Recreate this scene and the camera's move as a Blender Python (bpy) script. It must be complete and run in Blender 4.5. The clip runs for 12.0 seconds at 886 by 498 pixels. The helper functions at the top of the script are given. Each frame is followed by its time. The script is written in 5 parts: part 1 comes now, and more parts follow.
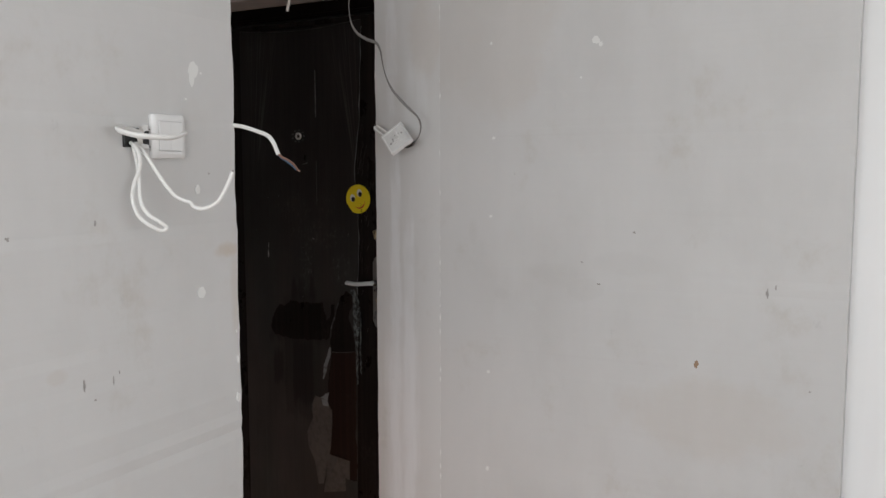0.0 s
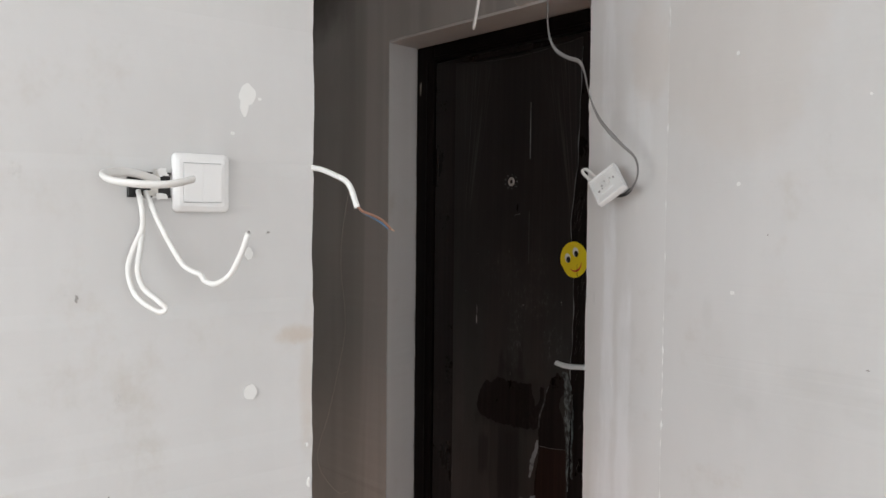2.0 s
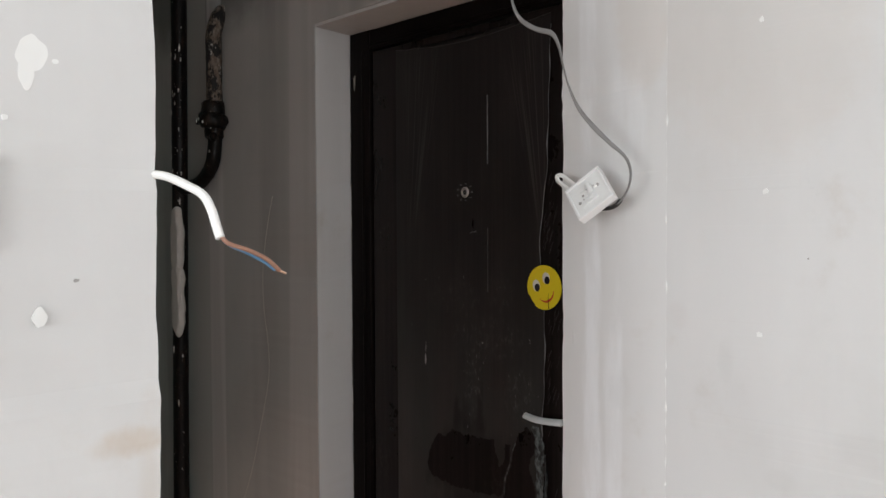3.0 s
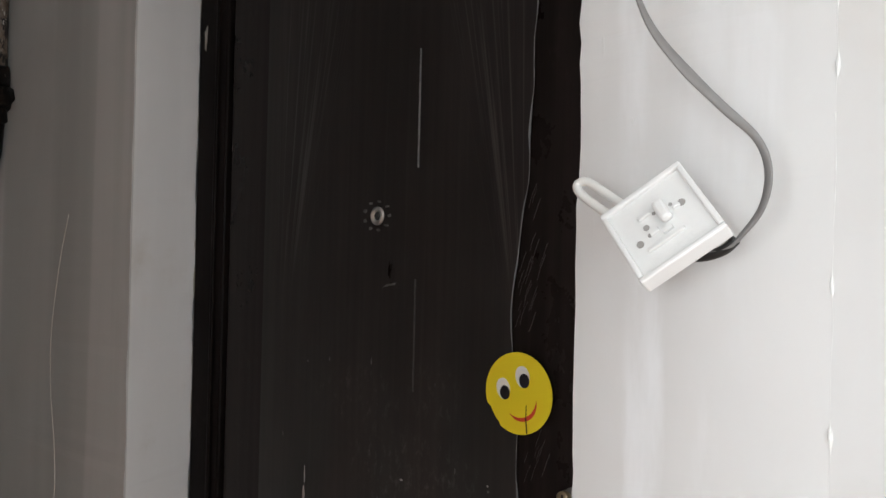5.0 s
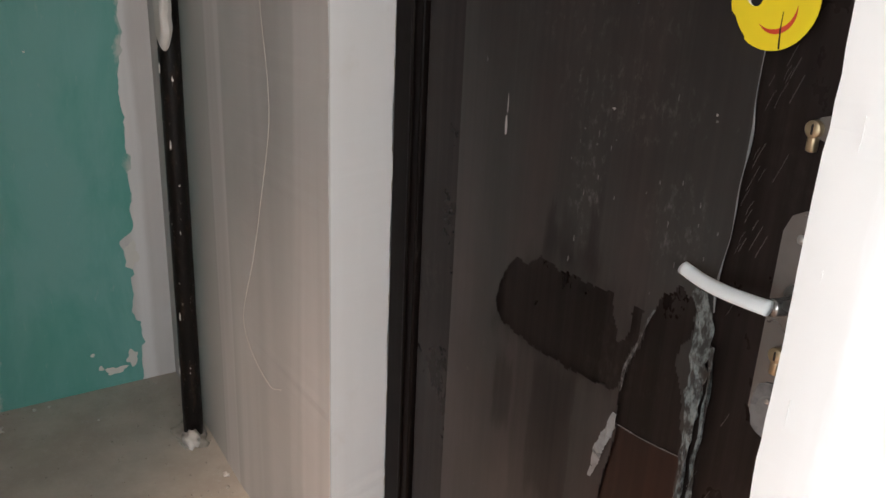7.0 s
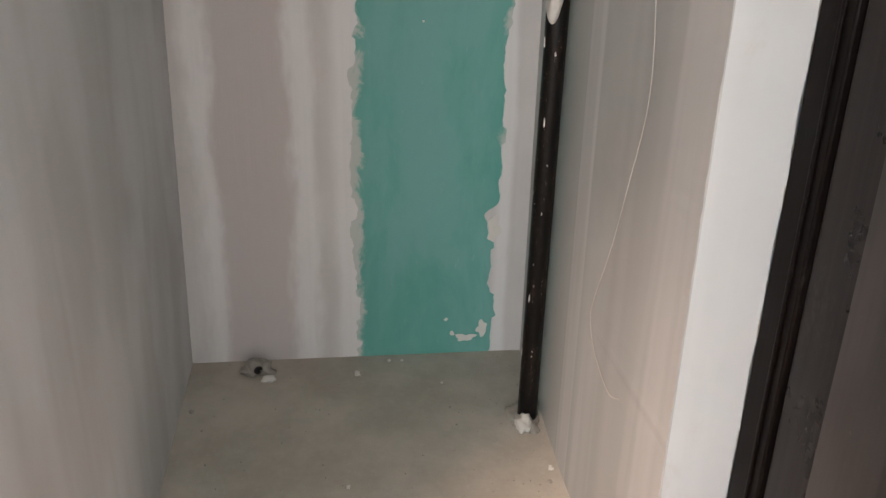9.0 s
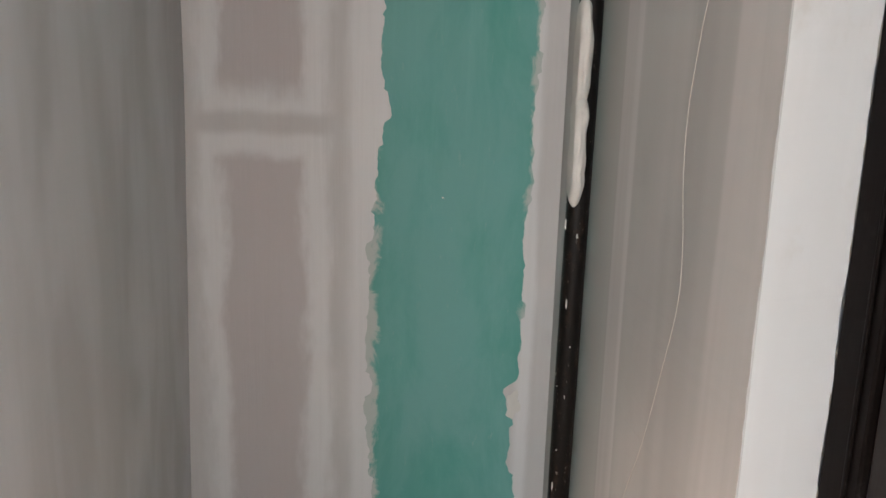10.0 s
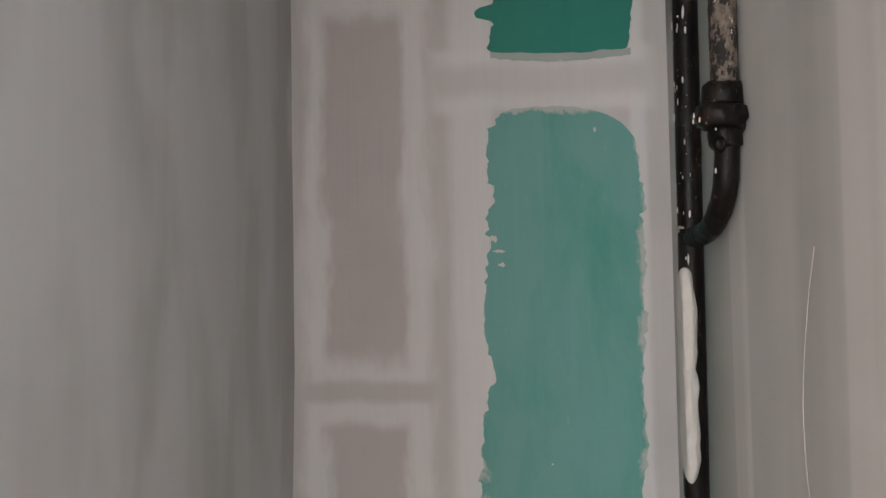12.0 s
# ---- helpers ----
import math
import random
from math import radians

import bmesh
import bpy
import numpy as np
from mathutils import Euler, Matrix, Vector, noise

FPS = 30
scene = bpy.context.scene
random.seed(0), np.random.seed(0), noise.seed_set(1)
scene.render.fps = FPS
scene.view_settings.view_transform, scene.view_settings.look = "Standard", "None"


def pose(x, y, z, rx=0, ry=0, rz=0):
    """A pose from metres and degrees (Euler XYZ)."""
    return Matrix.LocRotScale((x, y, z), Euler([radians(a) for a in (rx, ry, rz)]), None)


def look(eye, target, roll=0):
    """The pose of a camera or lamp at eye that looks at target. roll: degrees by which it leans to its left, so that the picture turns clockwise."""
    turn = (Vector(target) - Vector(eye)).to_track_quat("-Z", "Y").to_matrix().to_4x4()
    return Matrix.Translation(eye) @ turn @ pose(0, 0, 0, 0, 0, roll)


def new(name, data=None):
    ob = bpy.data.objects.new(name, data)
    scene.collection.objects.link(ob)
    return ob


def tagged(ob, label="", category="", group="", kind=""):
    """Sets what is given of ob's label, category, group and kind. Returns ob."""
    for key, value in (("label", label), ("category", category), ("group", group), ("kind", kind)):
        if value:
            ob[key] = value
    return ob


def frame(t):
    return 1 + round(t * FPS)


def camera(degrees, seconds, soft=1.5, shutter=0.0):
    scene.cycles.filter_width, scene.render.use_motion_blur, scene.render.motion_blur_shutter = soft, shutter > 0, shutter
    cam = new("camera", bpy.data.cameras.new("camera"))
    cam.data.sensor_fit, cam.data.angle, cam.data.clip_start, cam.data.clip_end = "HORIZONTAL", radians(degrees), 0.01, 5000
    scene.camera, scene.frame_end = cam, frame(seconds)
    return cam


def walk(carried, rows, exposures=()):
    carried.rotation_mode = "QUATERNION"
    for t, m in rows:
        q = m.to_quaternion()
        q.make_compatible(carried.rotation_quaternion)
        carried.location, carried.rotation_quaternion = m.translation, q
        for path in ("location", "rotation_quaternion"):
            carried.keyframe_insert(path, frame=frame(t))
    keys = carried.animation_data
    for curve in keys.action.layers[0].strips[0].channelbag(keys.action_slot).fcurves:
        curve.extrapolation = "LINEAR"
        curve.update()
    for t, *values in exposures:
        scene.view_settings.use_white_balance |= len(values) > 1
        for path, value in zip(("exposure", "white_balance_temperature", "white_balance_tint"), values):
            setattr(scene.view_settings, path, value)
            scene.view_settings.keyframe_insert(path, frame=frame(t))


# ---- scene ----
cam = camera(56.31, 12.0)
rows = [
 (0, pose(2.3964, -2.2492, 1.4276, 84.43, 0.11, 28.84)),
 (0.5, pose(2.3727, -2.0998, 1.4497, 84.97, 1.43, 38.24)),
 (1, pose(2.4016, -1.9077, 1.4529, 85.65, 0.40, 45.26)),
 (1.5, pose(2.4134, -1.7451, 1.4558, 86.45, -0.78, 50.46)),
 (2, pose(2.3088, -1.5989, 1.4513, 87.42, -0.61, 51.06)),
 (2.5, pose(2.1293, -1.4556, 1.4758, 87.81, -0.57, 50.07)),
 (3, pose(1.9679, -1.2881, 1.4684, 88.19, 0.27, 47.61)),
 (3.5, pose(1.8037, -1.0841, 1.4845, 88.80, -0.70, 45.82)),
 (3.7, pose(1.7463, -1.0322, 1.4929, 88.10, -0.44, 45.62)),
 (5.3, pose(1.2901, -0.6601, 1.4886, 90.61, -1.41, 41.09)),
 (5.5, pose(1.2671, -0.6562, 1.4799, 90.09, -1.18, 41.12)),
 (6, pose(1.2536, -0.6402, 1.4436, 83.66, -1.13, 44.43)),
 (6.5, pose(1.2583, -0.6150, 1.3953, 75.18, -1.83, 49.13)),
 (7, pose(1.2703, -0.5913, 1.3634, 69.23, -2.62, 57.01)),
 (7.5, pose(1.2778, -0.5639, 1.3279, 66.03, -3.16, 65.25)),
 (7.7, pose(1.2695, -0.5428, 1.3316, 64.57, -2.32, 69.45)),
 (9.3, pose(1.0769, -0.5236, 1.3317, 68.28, -1.01, 84.54)),
 (9.5, pose(1.0496, -0.5294, 1.3465, 69.68, -1.20, 84.74)),
 (10, pose(1.0526, -0.5377, 1.3894, 77.26, -1.49, 84.09)),
 (10.5, pose(1.0365, -0.5152, 1.4470, 83.82, 0.04, 86.58)),
 (11, pose(1.0259, -0.5068, 1.4759, 87.32, 0.72, 88.56)),
 (11.5, pose(1.0193, -0.4892, 1.4836, 90.09, 0.89, 92.23)),
 (12, pose(1.0207, -0.4918, 1.5081, 92.27, 1.05, 92.22)),
]
# stops, kelvin and tint of the picture
exposures = [(0.0, -0.7, 6500, 10), (1.0, -0.41, 6500, 10), (1.5, -0.3, 6500, 10), (2.5, -0.08, 6450, 9.5), (3.7, 0.25, 6420, 9), (5.3, 0.66, 6380, 8), (6.0, 1.02, 6380, 8), (6.5, 1.21, 6380, 8), (7.0, 1.3, 6400, 8), (7.7, 1.42, 6430, 8), (9.3, 1.86, 6380, 7), (12.0, 1.73, 6330, 8.5)]
walk(cam, rows, exposures)

# ---- light ----
world = bpy.data.worlds.new("world")
scene.world = world
world.use_nodes = True
wn = world.node_tree.nodes
sky = wn.new("ShaderNodeTexSky")
sky.sky_type = "NISHITA"
sky.sun_disc = False
sky.sun_elevation, sky.sun_rotation = radians(40), radians(200)
world.node_tree.links.new(sky.outputs[0], wn["Background"].inputs[0])
wn["Background"].inputs[1].default_value = 0.08


def window_lamp(name, eye, target, w, h, power, colour):
    lamp = bpy.data.lights.new(name, "AREA")
    lamp.shape, lamp.size, lamp.size_y, lamp.energy, lamp.color = "RECTANGLE", w, h, power, colour
    ob = new(name, lamp)
    ob.matrix_world = look(eye, target)
    return ob


# daylight at the room's two unseen windows; the east one is added to brighten the entrance
window_lamp("window_light_south", (2.3, -4.55, 1.5), (2.3, 0, 1.5), 1.7, 1.4, 108, (0.925, 0.962, 0.985))
window_lamp("east_fill_light", (5.05, -2.2, 1.5), (0, -2.2, 1.5), 1.7, 1.4, 42, (0.925, 0.962, 0.985))

# warm ceiling lamp of the side room, whose light falls through its doorway onto the entrance door
bulb = bpy.data.lights.new("side_room_lamp", "AREA")
bulb.shape, bulb.size, bulb.energy, bulb.color = "DISK", 0.2, 15.0, (1.0, 0.71, 0.57)
bulb.spread = radians(115)
bulb_object = new("side_room_lamp", bulb)
bulb_object.matrix_world = look((0.65, -1.42, 2.45), (0.65, -1.4, 0))


# ---- materials ----
class Nodes:
    def __init__(self, name):
        self.mat = bpy.data.materials.new(name)
        self.mat.use_nodes = True
        self.t = self.mat.node_tree
        self.n = self.t.nodes
        self.bsdf = self.n["Principled BSDF"]
        self.co = self.n.new("ShaderNodeTexCoord").outputs["Object"]

    def link(self, a, b):
        self.t.links.new(a, b)

    def mapped(self, scale, shift=(0, 0, 0)):
        m = self.n.new("ShaderNodeMapping")
        self.link(self.co, m.inputs[0])
        m.inputs["Scale"].default_value = scale
        m.inputs["Location"].default_value = shift
        return m.outputs[0]

    def noise(self, scale=(1, 1, 1), detail=4, rough=0.55, shift=(0, 0, 0), distort=0.0):
        x = self.n.new("ShaderNodeTexNoise")
        self.link(self.mapped(scale, shift), x.inputs["Vector"])
        x.inputs["Scale"].default_value = 1
        x.inputs["Detail"].default_value = detail
        x.inputs["Roughness"].default_value = rough
        x.inputs["Distortion"].default_value = distort
        return x.outputs[0]

    def ramp(self, v, a, b, lo=0.0, hi=1.0):
        m = self.n.new("ShaderNodeMapRange")
        m.interpolation_type = "SMOOTHSTEP"
        self.link(v, m.inputs[0])
        for i, q in enumerate((a, b, lo, hi)):
            m.inputs[i + 1].default_value = q
        return m.outputs[0]

    def maths(self, op, a, b=0.0):
        m = self.n.new("ShaderNodeMath")
        m.operation = op
        for i, q in enumerate((a, b)):
            if isinstance(q, (int, float)):
                m.inputs[i].default_value = q
            else:
                self.link(q, m.inputs[i])
        return m.outputs[0]

    def mix(self, f, a, b):
        m = self.n.new("ShaderNodeMix")
        m.data_type = "RGBA"
        for i, q in ((0, f), (6, a), (7, b)):
            if isinstance(q, (int, float)):
                m.inputs[i].default_value = q
            elif isinstance(q, tuple):
                m.inputs[i].default_value = (*q, 1)
            else:
                self.link(q, m.inputs[i])
        return m.outputs[2]

    def axis(self, i):
        s = self.n.new("ShaderNodeSeparateXYZ")
        self.link(self.co, s.inputs[0])
        return s.outputs[i]

    def band(self, v, a, b, soft, wobble=None, amount=0.0):
        """1 between a and b, with soft and wavy borders."""
        if wobble is not None:
            v = self.maths("ADD", v, self.maths("MULTIPLY", self.maths("SUBTRACT", wobble, 0.5), amount))
        return self.maths("MULTIPLY", self.ramp(v, a - soft, a + soft), self.ramp(v, b - soft, b + soft, 1.0, 0.0))

    def bump(self, h, strength, distance=0.002):
        b = self.n.new("ShaderNodeBump")
        self.link(h, b.inputs["Height"])
        b.inputs["Strength"].default_value, b.inputs["Distance"].default_value = strength, distance
        self.link(b.outputs[0], self.bsdf.inputs["Normal"])

    def done(self, colour, rough=0.6, metal=0.0, spec=0.5):
        for key, q in (("Base Color", colour), ("Roughness", rough), ("Metallic", metal), ("Specular IOR Level", spec)):
            if isinstance(q, tuple):
                self.bsdf.inputs[key].default_value = (*q, 1)
            elif isinstance(q, (int, float)):
                self.bsdf.inputs[key].default_value = q
            else:
                self.link(q, self.bsdf.inputs[key])
        return self.mat


def painted_plaster(name, base, dirty, streak=0.25, dirt=0.5, tan=0.55, marks=(), bands=()):
    """Trowelled and lightly soiled white-grey plaster."""
    k = Nodes(name)
    cloud = k.noise((2.2, 2.2, 1.6), 5, 0.6)
    strokes = k.noise((9, 9, 0.7), 4, 0.6, (3, 1, 0))
    fine = k.noise((120, 120, 60), 3, 0.6)
    spots = k.noise((14, 14, 11), 6, 0.7, (7, 2, 5))
    rub = k.noise((3.4, 3.4, 3.0), 6, 0.68, (2, 9, 4))
    c = k.mix(k.ramp(cloud, 0.42, 0.75, 0.0, dirt), base, dirty)
    c = k.mix(k.ramp(strokes, 0.45, 0.7, 0.0, streak), c, tuple(min(1, q * 1.12) for q in base))
    c = k.mix(k.ramp(rub, 0.56, 0.74, 0.0, tan), c, (dirty[0] * 0.86, dirty[1] * 0.80, dirty[2] * 0.72))
    for a0, a1, z0, z1, soft, much in bands:
        edge = k.noise((26, 26, 4.5), 4, 0.6, (a0 * 9, 3, 1))
        there = k.maths("MULTIPLY", k.band(k.axis(0), a0, a1, soft, edge, 0.05), k.band(k.axis(2), z0, z1, 0.09, edge, 0.5))
        c = k.mix(k.maths("MULTIPLY", there, k.ramp(k.noise((40, 40, 6), 4, 0.6, (1, a0 * 7, 2)), 0.3, 0.6, much * 0.5, much)), c, (0.725, 0.735, 0.75))
    for axis, u0, v0, ru, rv, tint, much in marks:
        du = k.maths("DIVIDE", k.maths("SUBTRACT", k.axis(axis), u0), ru)
        dv = k.maths("DIVIDE", k.maths("SUBTRACT", k.axis(2), v0), rv)
        d = k.maths("ADD", k.maths("MULTIPLY", du, du), k.maths("MULTIPLY", dv, dv))
        d = k.maths("ADD", d, k.maths("MULTIPLY", k.maths("SUBTRACT", rub, 0.5), 4.5))
        c = k.mix(k.ramp(d, 0.1, 1.1, much, 0.0), c, tint)
    c = k.mix(k.maths("MULTIPLY", k.ramp(spots, 0.62, 0.78, 0.0, 0.5), k.ramp(rub, 0.45, 0.65)), c, tuple(q * 0.6 for q in dirty))
    k.bump(k.maths("ADD", k.maths("MULTIPLY", strokes, 1.2), k.maths("MULTIPLY", fine, 0.25)), 0.12, 0.002)
    return k.done(c, k.ramp(spots, 0.3, 0.7, 0.55, 0.75), 0, 0.35)


def filler_wall(name, dark, light, pale, along, fine=0.6, north_bands=False, cloudy=False):
    """Grey filler drawn on in broad upright strokes. along: the wall's own level axis."""
    k = Nodes(name)
    u = (1, 0.02, 1) if along == 0 else (0.02, 1, 1)
    wide = k.noise((u[0] * 4.5, u[1] * 4.5, 0.3), 2, 0.5, (3.9 if cloudy else 2.3, 5.1, 0), 0.1 if cloudy else 0.4)
    narrow = k.noise((u[0] * 12, u[1] * 12, 0.45), 3, 0.55, (9, 4, 0), 0.5)
    hair = k.noise((u[0] * 60, u[1] * 60, 2.0), 3, 0.6)
    cloud = k.noise((2.5, 2.5, 1.7), 5, 0.6, (1, 8, 3))
    c = k.mix(k.ramp(wide, 0.36, 0.62, 0.3 if cloudy else 0.0), dark, light)
    if cloudy:
        patch = k.noise((4.2, 4.2, 1.5), 3, 0.5, (4, 1, 7), 0.25)
        c = k.mix(k.ramp(patch, 0.4, 0.6, 0.0, 0.8), c, pale)
        gate = k.ramp(k.noise((3, 3, 1.5), 3, 0.5, (6, 2, 2)), 0.42, 0.6)
        c = k.mix(k.maths("MULTIPLY", k.ramp(narrow, 0.42, 0.7, 0, fine), gate), c, pale)
    else:
        c = k.mix(k.ramp(narrow, 0.47, 0.66, 0, fine), c, pale)
    c = k.mix(k.ramp(hair, 0.35, 0.75, 0, 0.08), c, dark)
    c = k.mix(k.ramp(cloud, 0.45, 0.75, 0, 0.15 if cloudy else 0.45), c, tuple(q * 0.8 for q in dark))
    if north_bands:
        # wall turns darker above about 2.1 m, left of the door
        edge = k.maths("ADD", k.axis(2), k.maths("MULTIPLY", k.maths("SUBTRACT", k.noise((5, 5, 5), 4, 0.6), 0.5), 0.25))
        x = k.axis(0)
        m = k.maths("MULTIPLY", k.ramp(edge, 2.03, 2.22), k.ramp(x, -0.35, -0.1, 1.0, 0.0))
        c = k.mix(k.maths("MULTIPLY", m, 0.7), c, (0.10, 0.095, 0.09))
        pale_strip = k.maths("MAXIMUM", k.band(x, -0.605, -0.50, 0.006, narrow, 0.02), k.maths("MULTIPLY", k.band(x, -0.10, 0.2, 0.012, narrow, 0.03), 0.45))
        c = k.mix(k.maths("MULTIPLY", pale_strip, k.ramp(narrow, 0.3, 0.6, 0.35, 0.85)), c, pale)
        # grey-green strip from behind the pipe to the pale strip
        grey_strip = k.band(x, -0.9, -0.612, 0.006, narrow, 0.02)
        c = k.mix(k.maths("MULTIPLY", grey_strip, 0.75), c, (0.40, 0.405, 0.385))
    k.bump(k.maths("ADD", narrow, k.maths("MULTIPLY", hair, 0.2)), 0.22, 0.003)
    return k.done(c, 0.72, 0, 0.3)


def west_filler():
    """Plasterboard wall with pale filler strokes along its joints."""
    k = Nodes("jointed_filler")
    y, z = k.axis(1), k.axis(2)
    wob = k.noise((3, 7, 5), 4, 0.6, (1, 2, 9))
    wobz = k.noise((3, 9, 3.2), 5, 0.62, (4, 4, 1))
    hair = k.noise((1, 80, 2.2), 3, 0.6)
    cloud = k.noise((2, 5, 2.2), 5, 0.6)
    pink, grey, pale = (0.515, 0.477, 0.472), (0.57, 0.55, 0.54), (0.69, 0.678, 0.675)
    c = k.mix(k.ramp(cloud, 0.3, 0.7), grey, tuple(q * 0.92 for q in grey))
    panel = k.band(y, -0.885, -0.675, 0.022, wobz, 0.13)
    rows_ = k.maths("MAXIMUM", k.band(z, -0.2, 1.135, 0.02, wob, 0.07), k.band(z, 1.30, 2.23, 0.035, wob, 0.11))
    rim = k.band(y, -0.94, -0.605, 0.025, wobz, 0.11)
    rim_z = k.maths("MAXIMUM", k.band(z, -0.2, 1.195, 0.015, wob, 0.03), k.band(z, 1.25, 2.3, 0.015, wob, 0.03))
    c = k.mix(k.maths("MULTIPLY", k.maths("MULTIPLY", rim, rim_z), 0.95), c, pale)
    c = k.mix(k.maths("MULTIPLY", panel, rows_), c, pink)
    lip = k.maths("MAXIMUM", k.band(y, -0.55, -0.44, 0.02, wobz, 0.05), k.band(y, -0.075, -0.035, 0.012, wobz, 0.04))
    c = k.mix(k.maths("MULTIPLY", lip, 0.8), c, pale)
    over = k.band(z, 1.955, 2.125, 0.015, wob, 0.04)
    core = k.band(z, 2.0, 2.08, 0.025, wob, 0.04)
    mid = k.band(y, -0.6, -0.02, 0.03)
    c = k.mix(k.maths("MULTIPLY", k.maths("MULTIPLY", over, mid), 0.75), c, pale)
    c = k.mix(k.maths("MULTIPLY", k.maths("MULTIPLY", core, mid), 0.9), c, grey)
    c = k.mix(k.ramp(hair, 0.4, 0.8, 0, 0.10), c, (0.42, 0.385, 0.365))
    k.bump(k.maths("ADD", hair, k.maths("MULTIPLY", wob, 2.0)), 0.25, 0.003)
    return k.done(c, 0.75, 0, 0.3)


def concrete_floor():
    k = Nodes("screed")
    a = k.noise((3, 3, 3), 6, 0.65)
    b = k.noise((40, 40, 40), 5, 0.7)
    s = k.noise((160, 160, 160), 2, 0.5)
    c = k.mix(k.ramp(a, 0.35, 0.7), (0.375, 0.345, 0.295), (0.50, 0.465, 0.405))
    c = k.mix(k.ramp(b, 0.5, 0.8, 0, 0.5), c, (0.48, 0.46, 0.42))
    c = k.mix(k.ramp(s, 0.66, 0.75, 0, 0.35), c, (0.5, 0.48, 0.45))
    k.bump(k.maths("ADD", a, k.maths("MULTIPLY", b, 0.4)), 0.4, 0.006)
    return k.done(c, 0.85, 0, 0.25)


def simple(name, colour, rough=0.5, metal=0.0, vary=0.15, scale=30.0, bump=0.1, spec=0.5):
    k = Nodes(name)
    a = k.noise((scale, scale, scale), 5, 0.65)
    b = k.noise((scale * 0.15,) * 3, 3, 0.5, (4, 4, 4))
    c = k.mix(k.ramp(a, 0.4, 0.75, 0, vary * 2), colour, tuple(q * (1 - 2 * vary) for q in colour))
    c = k.mix(k.ramp(b, 0.4, 0.75, 0, vary), c, tuple(min(1, q * 1.25) for q in colour))
    if bump:
        k.bump(a, bump, 0.001)
    return k.done(c, k.ramp(b, 0.3, 0.7, rough * 0.85, min(1, rough * 1.15)), metal, spec)


def dark_door(name, colour, rough, spec=0.17):
    """Dark foiled door surface with upright grain and dust."""
    k = Nodes(name)
    g = k.noise((70, 70, 1.5), 5, 0.65)
    d = k.noise((6, 6, 4), 6, 0.7)
    s = k.noise((90, 90, 50), 3, 0.7, (3, 3, 8))
    c = k.mix(k.ramp(g, 0.35, 0.7), colour, tuple(q * 1.9 for q in colour))
    dust = k.maths("MULTIPLY", k.ramp(d, 0.5, 0.78), k.ramp(s, 0.42, 0.7))
    c = k.mix(k.maths("MULTIPLY", dust, 0.08), c, (0.3, 0.27, 0.25))
    k.bump(g, 0.15, 0.0015)
    return k.done(c, k.ramp(d, 0.3, 0.7, rough * 0.8, rough * 1.25), 0, spec)


